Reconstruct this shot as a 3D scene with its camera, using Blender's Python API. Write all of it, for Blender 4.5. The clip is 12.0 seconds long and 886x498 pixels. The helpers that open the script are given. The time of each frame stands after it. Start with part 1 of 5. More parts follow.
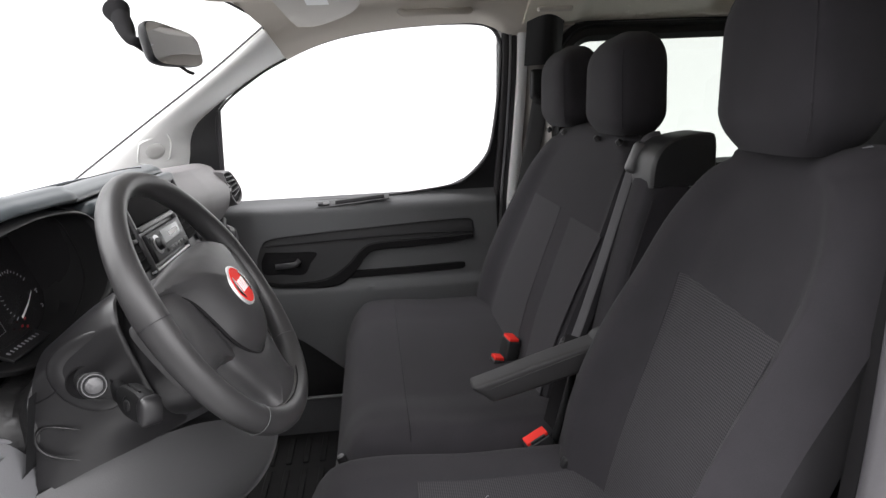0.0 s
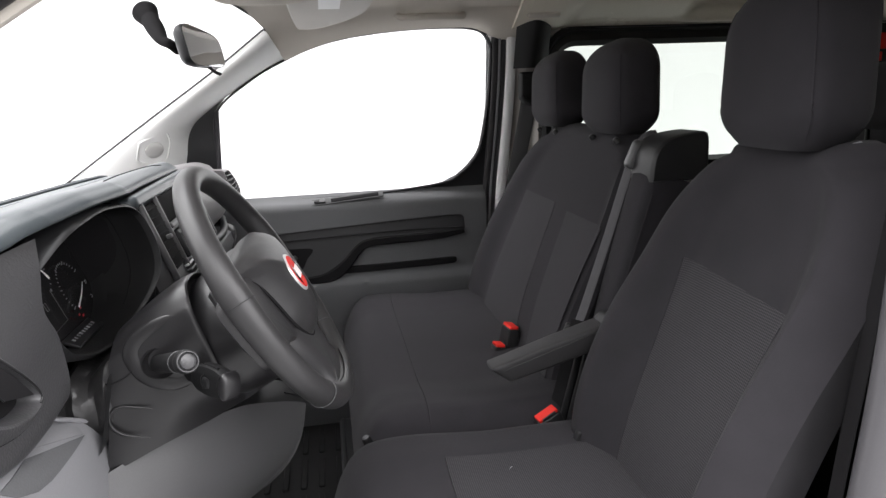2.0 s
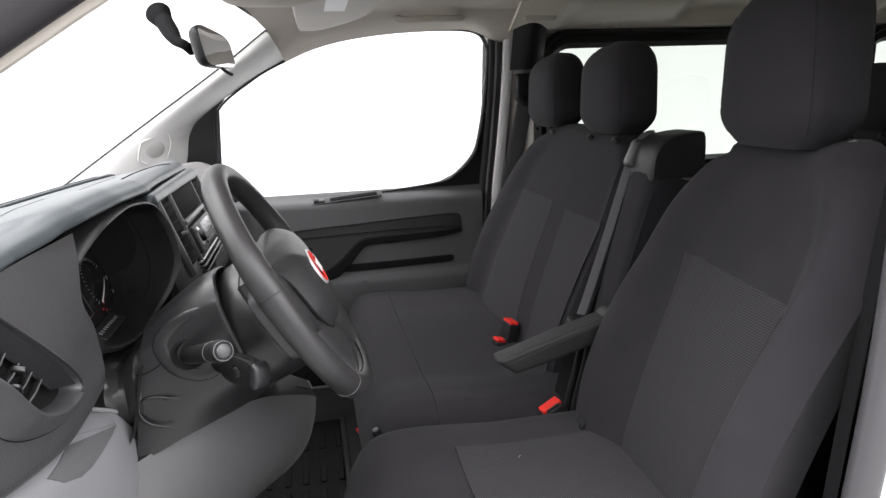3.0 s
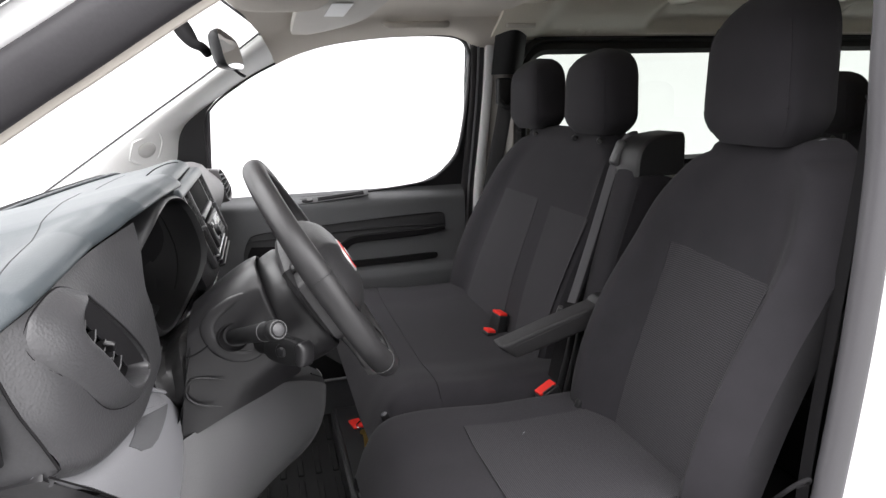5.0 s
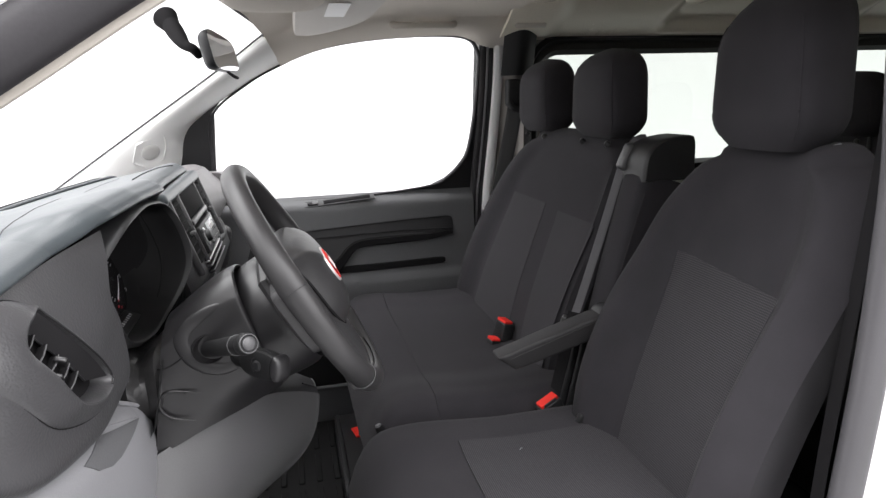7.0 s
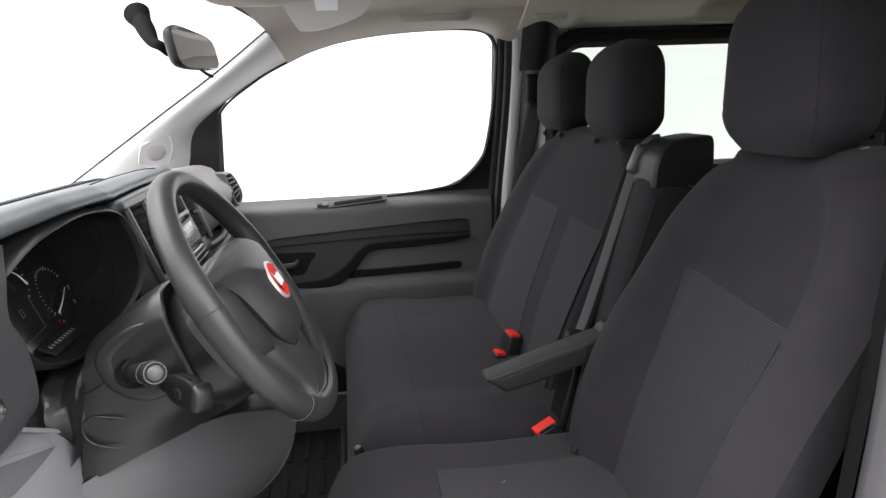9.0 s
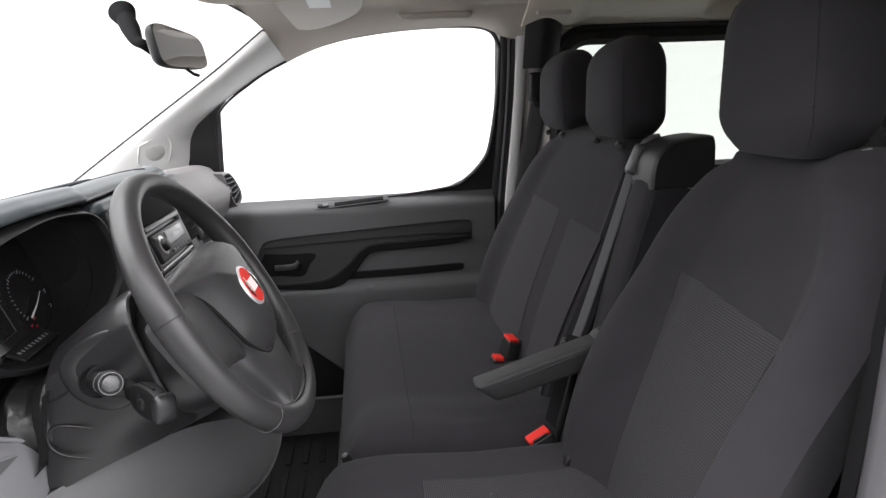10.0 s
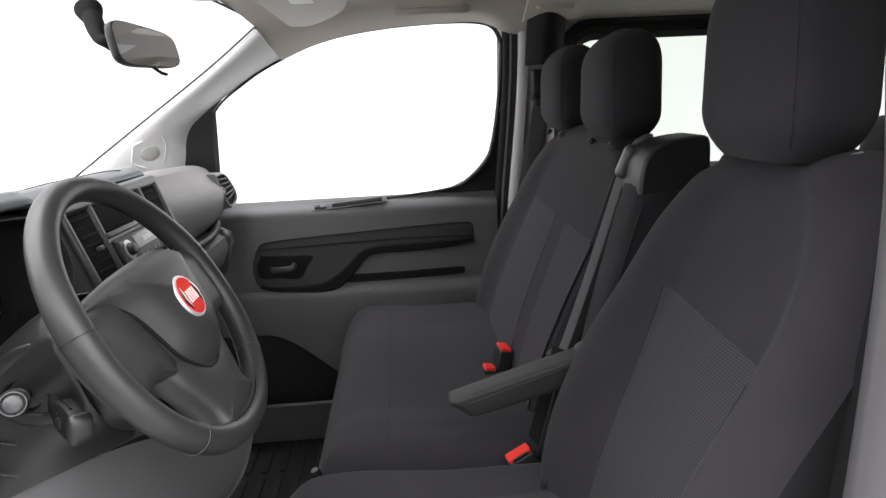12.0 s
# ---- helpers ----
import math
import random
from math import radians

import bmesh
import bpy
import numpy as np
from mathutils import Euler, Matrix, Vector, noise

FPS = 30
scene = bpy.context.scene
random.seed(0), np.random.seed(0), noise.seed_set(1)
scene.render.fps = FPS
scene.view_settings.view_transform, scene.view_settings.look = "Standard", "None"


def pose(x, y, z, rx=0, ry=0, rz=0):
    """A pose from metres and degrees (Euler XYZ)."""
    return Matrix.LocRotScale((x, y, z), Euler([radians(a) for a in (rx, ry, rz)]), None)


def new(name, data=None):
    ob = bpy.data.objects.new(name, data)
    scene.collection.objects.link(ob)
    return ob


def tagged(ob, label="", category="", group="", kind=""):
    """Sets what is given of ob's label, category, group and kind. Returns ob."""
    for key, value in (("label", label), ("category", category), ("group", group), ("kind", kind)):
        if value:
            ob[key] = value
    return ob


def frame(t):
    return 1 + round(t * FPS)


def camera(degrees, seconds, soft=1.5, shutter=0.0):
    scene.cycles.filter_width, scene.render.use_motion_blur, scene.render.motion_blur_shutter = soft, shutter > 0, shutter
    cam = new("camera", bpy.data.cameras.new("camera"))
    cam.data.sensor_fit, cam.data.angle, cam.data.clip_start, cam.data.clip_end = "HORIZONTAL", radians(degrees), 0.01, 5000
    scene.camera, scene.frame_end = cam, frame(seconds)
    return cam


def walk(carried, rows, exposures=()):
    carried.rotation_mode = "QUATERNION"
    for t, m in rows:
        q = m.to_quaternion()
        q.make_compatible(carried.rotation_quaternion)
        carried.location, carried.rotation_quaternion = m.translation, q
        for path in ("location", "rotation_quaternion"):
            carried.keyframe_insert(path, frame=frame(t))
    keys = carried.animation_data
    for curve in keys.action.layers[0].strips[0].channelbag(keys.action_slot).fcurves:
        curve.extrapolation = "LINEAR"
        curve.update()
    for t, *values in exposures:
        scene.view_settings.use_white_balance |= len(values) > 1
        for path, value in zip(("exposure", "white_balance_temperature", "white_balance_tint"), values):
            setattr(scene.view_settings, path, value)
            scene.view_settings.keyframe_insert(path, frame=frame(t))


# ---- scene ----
cam = camera(69.7, 12.0, soft=1.4)
METRES, EYE, TILT, LEAN, TURN = 0.82, 1.06, -13.7, 2.5, -6.5
ROWS = [
    (0.0, 0.0, 0.0, 0.0, 0.0, 0.0, 0.0),
    (0.5, -0.0378, -0.0229, -0.006, -1.06, 0.01, 0.21),
    (1.0, -0.0761, -0.047, -0.0118, -1.99, 0.03, 0.35),
    (1.5, -0.1114, -0.0692, -0.018, -3.08, 0.06, 0.52),
    (2.0, -0.1402, -0.0869, -0.0226, -3.89, 0.1, 0.67),
    (2.5, -0.1704, -0.1053, -0.0281, -4.66, 0.13, 0.79),
    (3.0, -0.2, -0.1224, -0.0333, -5.4, 0.19, 0.88),
    (5.0, -0.3268, -0.2, -0.0589, -9.36, 0.47, 1.46),
    (5.5, -0.3491, -0.2137, -0.064, -10.2, 0.54, 1.59),
    (6.0, -0.3623, -0.2215, -0.0671, -10.79, 0.6, 1.67),
    (6.5, -0.3727, -0.2284, -0.0695, -11.16, 0.64, 1.76),
    (6.7, -0.3745, -0.2294, -0.0698, -11.2, 0.64, 1.77),
    (6.8, -0.2811, -0.1721, -0.0504, -8.1, 0.62, 1.18),
    (7.0, -0.2582, -0.158, -0.0456, -7.33, 0.62, 1.03),
    (9.0, -0.087, -0.0534, -0.0138, -2.32, 0.32, 0.26),
    (9.5, -0.0575, -0.0354, -0.009, -1.56, 0.26, 0.17),
    (10.0, -0.0245, -0.0148, -0.0037, -0.7, 0.22, 0.02),
    (10.5, 0.0146, 0.0082, 0.0023, 0.16, 0.17, -0.13),
    (11.0, 0.0424, 0.0258, 0.0065, 0.86, 0.14, -0.24),
    (11.5, 0.0685, 0.0421, 0.0101, 1.6, 0.12, -0.41),
    (12.0, 0.0968, 0.0593, 0.0155, 2.26, 0.03, -0.44),
]
walk(cam, [(t, pose(0, 0, EYE, TILT, LEAN, TURN) @ pose(METRES * x, METRES * y, METRES * z, 90 + pitch, roll, yaw)) for t, x, y, z, yaw, pitch, roll in ROWS])

# ---- light ----
world = bpy.data.worlds.new("studio")
scene.world = world
world.use_nodes = True
wn = world.node_tree.nodes
wl = world.node_tree.links
# an even studio sky, brighter overhead than at the horizon
w_co = wn.new("ShaderNodeTexCoord")
w_sep = wn.new("ShaderNodeSeparateXYZ")
w_map = wn.new("ShaderNodeMapRange")
w_map.inputs["From Min"].default_value, w_map.inputs["From Max"].default_value = 0.0, 1.0
w_map.inputs["To Min"].default_value, w_map.inputs["To Max"].default_value = 1.0, 3.2
wl.new(w_co.outputs["Generated"], w_sep.inputs[0])
wl.new(w_sep.outputs["Z"], w_map.inputs["Value"])
w_mul = wn.new("ShaderNodeMath")
w_mul.operation = "MULTIPLY"
w_mul.inputs[1].default_value = 2.75
wl.new(w_map.outputs[0], w_mul.inputs[0])
wn["Background"].inputs["Color"].default_value = (1.0, 0.985, 1.003, 1)
wl.new(w_mul.outputs[0], wn["Background"].inputs["Strength"])
scene.view_settings.exposure = 0.0


# ---- materials ----
def material(name, colour, rough=0.6, metal=0.0, spread=0.12, grain=900.0, bump=0.15, blotch=9.0, spec=0.5, depth=0.0006, sheen=0.0):
    """A surface with fine grain and larger, faint blotches; sizes in metres of the object."""
    m = bpy.data.materials.new(name)
    m.use_nodes = True
    n, l = m.node_tree.nodes, m.node_tree.links
    b = n["Principled BSDF"]
    co = n.new("ShaderNodeTexCoord")
    big = n.new("ShaderNodeTexNoise")
    big.inputs["Scale"].default_value, big.inputs["Detail"].default_value = blotch, 5
    fine = n.new("ShaderNodeTexNoise")
    fine.inputs["Scale"].default_value, fine.inputs["Detail"].default_value = grain, 2
    l.new(co.outputs["Object"], big.inputs["Vector"])
    l.new(co.outputs["Object"], fine.inputs["Vector"])
    both = n.new("ShaderNodeMath")
    both.operation = "MULTIPLY_ADD"
    both.inputs[1].default_value = 0.5
    l.new(fine.outputs["Fac"], both.inputs[0])
    half = n.new("ShaderNodeMath")
    half.operation = "MULTIPLY"
    half.inputs[1].default_value = 0.5
    l.new(big.outputs["Fac"], half.inputs[0])
    l.new(half.outputs[0], both.inputs[2])
    ramp = n.new("ShaderNodeMapRange")
    ramp.inputs["From Min"].default_value, ramp.inputs["From Max"].default_value = 0.3, 0.7
    ramp.inputs["To Min"].default_value, ramp.inputs["To Max"].default_value = 1 - spread, 1 + spread
    l.new(both.outputs[0], ramp.inputs["Value"])
    mul = n.new("ShaderNodeVectorMath")
    mul.operation = "SCALE"
    mul.inputs[0].default_value = colour
    l.new(ramp.outputs[0], mul.inputs["Scale"])
    l.new(mul.outputs["Vector"], b.inputs["Base Color"])
    rr = n.new("ShaderNodeMapRange")
    rr.inputs["To Min"].default_value, rr.inputs["To Max"].default_value = rough * 0.85, min(1, rough * 1.15)
    l.new(big.outputs["Fac"], rr.inputs["Value"])
    l.new(rr.outputs[0], b.inputs["Roughness"])
    b.inputs["Metallic"].default_value = metal
    b.inputs["Specular IOR Level"].default_value = spec
    b.inputs["Sheen Weight"].default_value = sheen
    if bump:
        bm_ = n.new("ShaderNodeBump")
        bm_.inputs["Strength"].default_value, bm_.inputs["Distance"].default_value = bump, depth
        l.new(fine.outputs["Fac"], bm_.inputs["Height"])
        l.new(bm_.outputs["Normal"], b.inputs["Normal"])
    return m


def ribbed(name, low, high, pitch, axis, cross, rough=0.9):
    """Woven cloth with raised ribs across one axis, broken up by a finer weave across another."""
    m = material(name, low, rough, spread=0.1, grain=1400, bump=0.0, spec=0.15, sheen=0.04)
    n, l = m.node_tree.nodes, m.node_tree.links
    b = n["Principled BSDF"]
    co = n.new("ShaderNodeTexCoord")
    sep = n.new("ShaderNodeSeparateXYZ")
    l.new(co.outputs["Object"], sep.inputs[0])

    def wave(out, step):
        k = n.new("ShaderNodeMath")
        k.operation = "MULTIPLY"
        k.inputs[1].default_value = 2 * math.pi / step
        l.new(sep.outputs[out], k.inputs[0])
        s = n.new("ShaderNodeMath")
        s.operation = "SINE"
        l.new(k.outputs[0], s.inputs[0])
        return s.outputs[0]

    add = n.new("ShaderNodeMath")
    add.operation = "MULTIPLY_ADD"
    add.inputs[1].default_value = 0.85
    l.new(wave(cross, pitch * 0.9), add.inputs[0])
    l.new(wave(axis, pitch), add.inputs[2])
    fac = n.new("ShaderNodeMapRange")
    fac.inputs["From Min"].default_value, fac.inputs["From Max"].default_value = -1.5, 1.5
    l.new(add.outputs[0], fac.inputs["Value"])
    mix = n.new("ShaderNodeMix")
    mix.data_type = "RGBA"
    mix.inputs["A"].default_value, mix.inputs["B"].default_value = (*low, 1), (*high, 1)
    l.new(fac.outputs[0], mix.inputs["Factor"])
    l.new(mix.outputs["Result"], b.inputs["Base Color"])
    bu = n.new("ShaderNodeBump")
    bu.inputs["Strength"].default_value, bu.inputs["Distance"].default_value = 0.5, 0.0008
    l.new(fac.outputs[0], bu.inputs["Height"])
    l.new(bu.outputs["Normal"], b.inputs["Normal"])
    return m


def pane(name, tint):
    m = bpy.data.materials.new(name)
    m.use_nodes = True
    n, l = m.node_tree.nodes, m.node_tree.links
    n.remove(n["Principled BSDF"])
    clear = n.new("ShaderNodeBsdfTransparent")
    clear.inputs["Color"].default_value = (*tint, 1)
    gloss = n.new("ShaderNodeBsdfGlossy")
    gloss.inputs["Roughness"].default_value = 0.02
    mix = n.new("ShaderNodeMixShader")
    mix.inputs[0].default_value = 0.03
    l.new(clear.outputs[0], mix.inputs[1])
    l.new(gloss.outputs[0], mix.inputs[2])
    l.new(mix.outputs[0], n["Material Output"].inputs["Surface"])
    return m


def pebbled(m, scale, depth):
    """Presses a pebbled leather grain into a plastic."""
    n, l = m.node_tree.nodes, m.node_tree.links
    co = n.new("ShaderNodeTexCoord")
    cells = n.new("ShaderNodeTexVoronoi")
    cells.feature = "SMOOTH_F1"
    cells.inputs["Scale"].default_value = scale
    l.new(co.outputs["Object"], cells.inputs["Vector"])
    bu = n.new("ShaderNodeBump")
    bu.inputs["Strength"].default_value, bu.inputs["Distance"].default_value = 0.6, depth
    bu.invert = True
    l.new(cells.outputs["Distance"], bu.inputs["Height"])
    l.new(bu.outputs["Normal"], n["Principled BSDF"].inputs["Normal"])


FABRIC = material("seat_cloth", (0.0262, 0.0247, 0.0278), 0.92, spread=0.22, grain=1500, bump=0.5, spec=0.15, sheen=0.04, blotch=14)
FABRIC_RIB = ribbed("seat_cloth_ribbed", (0.0170, 0.0162, 0.0178), (0.0560, 0.0536, 0.0584), 0.0035, 2, 1)
FABRIC_RIB_FLAT = ribbed("cushion_cloth_ribbed", (0.0170, 0.0162, 0.0178), (0.0560, 0.0536, 0.0584), 0.0035, 0, 1)
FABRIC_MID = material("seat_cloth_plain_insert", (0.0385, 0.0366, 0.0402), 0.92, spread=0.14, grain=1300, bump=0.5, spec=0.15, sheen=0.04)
DASH = material("dash_plastic", (0.049, 0.0483, 0.0508), 0.37, spread=0.12, grain=420, bump=0.0, blotch=6, spec=0.6)
# Bluer and lighter than DASH: reflected windscreen sky put into the base colour.
DASH_TOP = material("dash_top_sky_sheen", (0.052, 0.061, 0.067), 0.36, spread=0.1, grain=700, bump=0.0, blotch=5, spec=0.58)
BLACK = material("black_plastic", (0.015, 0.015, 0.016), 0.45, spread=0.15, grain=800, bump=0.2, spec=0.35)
MATTE = material("black_matte_plastic", (0.0115, 0.011, 0.0118), 0.85, spread=0.2, grain=800, bump=0.1, spec=0.12)
LEATHER = material("soft_black_leather", (0.020, 0.0195, 0.020), 0.36, spread=0.2, grain=60, bump=0.6, depth=0.003, blotch=20)
STALK = material("stalk_plastic", (0.011, 0.011, 0.0115), 0.55, spread=0.15, grain=900, bump=0.2, spec=0.25)
BLACK_GLOSS = material("gloss_black_plastic", (0.016, 0.0155, 0.0165), 0.16, spread=0.1, bump=0.0)
WHEEL = material("wheel_polyurethane", (0.030, 0.0293, 0.0302), 0.40, spread=0.1, grain=900, bump=0.25, blotch=18)
WHEEL_PAD = material("airbag_cover_plastic", (0.036, 0.0352, 0.0365), 0.42, spread=0.08, grain=900, bump=0.3, blotch=15)
GREY = material("mid_grey_plastic", (0.088, 0.0875, 0.090), 0.55, spread=0.08, grain=600, bump=0.4, blotch=6)
GREY_LIGHT = material("light_grey_plastic", (0.215, 0.215, 0.226), 0.5, spread=0.07, grain=600, bump=0.35, blotch=6)
DOORGREY = material("door_card_plastic", (0.097, 0.098, 0.102), 0.55, spread=0.1, grain=500, bump=0.4, blotch=5)
PILLAR = material("pale_trim_plastic", (0.70, 0.705, 0.69), 0.6, spread=0.05, grain=700, bump=0.2, blotch=4)
LINER = material("headliner_cloth", (0.57, 0.53, 0.475), 0.95, spread=0.07, grain=1100, bump=0.4, spec=0.15, blotch=3)
PAINT = material("white_body_paint", (0.82, 0.82, 0.82), 0.25, spread=0.02, grain=500, bump=0.0)
RUBBER = material("rubber_seal", (0.028, 0.026, 0.029), 0.6, spread=0.15, grain=300, bump=0.2)
DOORDARK = material("door_recess_plastic", (0.030, 0.030, 0.0315), 0.5, spread=0.1, grain=500, bump=0.3, blotch=6)
GREY_WARM = material("passenger_fascia_plastic", (0.175, 0.167, 0.170), 0.5, spread=0.07, grain=500, bump=0.4, blotch=5)
ARM = material("armrest_vinyl", (0.0170, 0.0162, 0.0173), 0.62, spread=0.1, grain=900, bump=0.3, blotch=15)
PILLAR_SATIN = material("satin_pillar_plastic", (0.062, 0.0595, 0.064), 0.42, spread=0.08, grain=600, bump=0.1, blotch=5, spec=0.5)
TRIM_WARM = material("warm_grey_trim", (0.27, 0.25, 0.232), 0.65, spread=0.08, grain=600, bump=0.3, blotch=5)
ROOF = material("bare_roof_paint", (0.72, 0.67, 0.575), 0.26, spread=0.08, grain=300, bump=0.05, blotch=2.5)
PILLAR_DIM = material("speaker_cloth", (0.47, 0.47, 0.455), 0.8, spread=0.06, grain=900, bump=0.6)
WEB = material("belt_webbing", (0.058, 0.056, 0.061), 0.7, spread=0.12, grain=1800, bump=0.5, blotch=40)
WEB_DARK = material("belt_webbing_dark", (0.035, 0.035, 0.036), 0.75, spread=0.12, grain=1800, bump=0.5, blotch=40)
RED = material("red_button_plastic", (0.70, 0.030, 0.022), 0.6, spread=0.06, bump=0.0, spec=0.2)
RED_DIM = material("dark_red_lamp_lens", (0.30, 0.012, 0.018), 0.4, spread=0.06, bump=0.0, spec=0.3)
CHROME = material("chrome", (0.75, 0.75, 0.76), 0.15, metal=1.0, spread=0.05, bump=0.0)
SILVER = material("satin_silver", (0.62, 0.62, 0.63), 0.35, metal=0.5, spread=0.06, bump=0.0)
BRASS = material("brass_key", (0.65, 0.45, 0.14), 0.3, metal=0.9, spread=0.1, bump=0.0)
WHITE_INK = material("white_print", (0.8, 0.8, 0.8), 0.6, spread=0.03, bump=0.0)
MAT = material("rubber_mat", (0.0095, 0.0095, 0.010), 0.8, spec=0.25, spread=0.25, grain=250, bump=0.5)
CARPET = material("dark_floor_lining", (0.014, 0.0138, 0.0145), 0.9, spread=0.3, grain=500, bump=0.7)
MIRROR = material("mirror_glass", (0.75, 0.76, 0.77), 0.03, metal=1.0, spread=0.02, bump=0.0)
DISPLAY = material("radio_display", (0.22, 0.23, 0.23), 0.2, spread=0.08, bump=0.0)
BACKDROP = material("pale_light_screen", (0.64, 0.64, 0.64), 0.8, spread=0.02, grain=60, bump=0.0, blotch=0.5)
GROUND = material("grey_studio_floor", (0.22, 0.22, 0.22), 0.7, spread=0.03, grain=40, bump=0.1, blotch=1.5)
SHADE_SCREEN = material("grey_shade_screen", (0.15, 0.15, 0.15), 0.8, spread=0.06, grain=60, bump=0.1, blotch=0.8)
GLASS = pane("clear_glass", (0.98, 0.99, 0.985))
GLASS_REAR = pane("tinted_glass", (0.425, 0.454, 0.424))


SATIN = material("satin_column_plastic", (0.0140, 0.0135, 0.0145), 0.36, spread=0.15, grain=700, bump=0.12, blotch=8, spec=0.55)
pebbled(DASH, 430, 0.00045)
pebbled(DASH_TOP, 620, 0.00015)


# ---- building tools ----
def V(*a):
    return Vector(a)


def obj(name, bm, mat, smooth=True, angle=38):
    bmesh.ops.recalc_face_normals(bm, faces=bm.faces)
    me = bpy.data.meshes.new(name)
    bm.to_mesh(me)
    bm.free()
    me.materials.append(mat)
    if smooth:
        me.shade_smooth()
        me.set_sharp_from_angle(angle=radians(angle))
    return new(name, me)


def thing(name, base, label, category, kind="", group=""):
    """An empty at the base of a thing, to hang its parts on."""
    e = new(name)
    e.empty_display_size = 0.05
    e.location = base
    return tagged(e, label, category, group, kind)


def part(name, bm, mat, parent, label="", smooth=True, angle=38):
    """One mesh, given in world metres, under a thing or a part of it."""
    o = obj(name, bm, mat, smooth, angle)
    o.parent = parent
    back = Matrix.Translation(-parent.location) if parent.type == "EMPTY" else Matrix()
    o.matrix_parent_inverse = back
    if label:
        tagged(o, label)
    return o


def lerp(a, b, t):
    return a + (b - a) * t


def curve(points, n):
    """n points along a smooth line through the given ones."""
    p = [Vector(q) for q in points]
    p = [2 * p[0] - p[1]] + p + [2 * p[-1] - p[-2]]
    out = []
    spans = len(p) - 3
    for i in range(n):
        s = i / (n - 1) * spans
        k = min(int(s), spans - 1)
        t = s - k
        a, b, c, d = p[k:k + 4]
        out.append(0.5 * ((2 * b) + (c - a) * t + (2 * a - 5 * b + 4 * c - d) * t * t + (3 * b - a - 3 * c + d) * t ** 3))
    return out


def loft(bm, rings, closed=True, cap=True):
    rows = [[bm.verts.new(p) for p in r] for r in rings]
    n = len(rows[0])
    for a, b in zip(rows, rows[1:]):
        for i in range(n if closed else n - 1):
            j = (i + 1) % n
            bm.faces.new((a[i], a[j], b[j], b[i]))
    if cap and closed:
        for r in (rows[0], rows[-1]):
            try:
                bm.faces.new(r)
            except ValueError:
                pass
    return bm


def sheet(fn, nu, nv, thick=0.0):
    """A skin fn(u, v) with a back set off by thick, on the side that lies outwards of the cab's open door."""
    grid = [[Vector(fn(i / nu, j / nv)) for j in range(nv + 1)] for i in range(nu + 1)]
    if not thick:
        return loft(bmesh.new(), grid, closed=False)
    mid = grid[nu // 2][nv // 2]
    back = []
    sign = 0
    for i in range(nu + 1):
        row = []
        for j in range(nv + 1):
            du = grid[min(i + 1, nu)][j] - grid[max(i - 1, 0)][j]
            dv = grid[i][min(j + 1, nv)] - grid[i][max(j - 1, 0)]
            row.append(du.cross(dv).normalized())
        back.append(row)
    sign = 1 if back[nu // 2][nv // 2].dot(mid - V(-.1, 0, 1.06)) > 0 else -1
    bm = bmesh.new()
    a = [[bm.verts.new(p) for p in r] for r in grid]
    b = [[bm.verts.new(p + q * (thick * sign)) for p, q in zip(r, s)] for r, s in zip(grid, back)]
    for g in (a, b):
        for i in range(nu):
            for j in range(nv):
                bm.faces.new((g[i][j], g[i + 1][j], g[i + 1][j + 1], g[i][j + 1]))
    for i in range(nu):
        for j in (0, nv):
            bm.faces.new((a[i][j], a[i + 1][j], b[i + 1][j], b[i][j]))
    for j in range(nv):
        for i in (0, nu):
            bm.faces.new((a[i][j], a[i][j + 1], b[i][j + 1], b[i][j]))
    return bm


def box(bm, centre, size, r=0.004, turn=(0, 0, 0), seg=3):
    b = bmesh.new()
    bmesh.ops.create_cube(b, size=1)
    bmesh.ops.scale(b, vec=size, verts=b.verts)
    r = min(r, min(size) * 0.49)
    if r > 0:
        bmesh.ops.bevel(b, geom=b.edges[:], offset=r, segments=seg, profile=0.5, affect="EDGES")
    bmesh.ops.transform(b, matrix=pose(*centre, *turn), verts=b.verts)
    me = bpy.data.meshes.new("tmp")
    b.to_mesh(me)
    b.free()
    bm.from_mesh(me)
    bpy.data.meshes.remove(me)
    return bm


def block(centre, size, r=0.004, turn=(0, 0, 0), seg=3):
    return box(bmesh.new(), centre, size, r, turn, seg)


def sweep(bm, path, section, up=(0, 0, 1), scale=None, closed=False):
    """Carries a closed section of (side, up) pairs along a path."""
    path = [Vector(p) for p in path]
    rings = []
    for i, p in enumerate(path):
        a = path[(i - 1) % len(path)] if closed or i else path[0]
        b = path[(i + 1) % len(path)] if closed or i < len(path) - 1 else path[-1]
        d = (b - a).normalized()
        side = d.cross(Vector(up)).normalized()
        top = side.cross(d).normalized()
        k = scale(i / (len(path) - 1)) if scale else 1
        rings.append([p + side * (s * k) + top * (t * k) for s, t in section])
    if closed:
        rings.append(rings[0])
    return loft(bm, rings, True, not closed)


def oval(a, b, n=16, power=2.0):
    out = []
    for i in range(n):
        t = 2 * math.pi * i / n
        c, s = math.cos(t), math.sin(t)
        out.append((a * math.copysign(abs(c) ** (2 / power), c), b * math.copysign(abs(s) ** (2 / power), s)))
    return out


def tube(path, r, n=12, up=(0, 0, 1)):
    return sweep(bmesh.new(), path, oval(r, r, n), up)


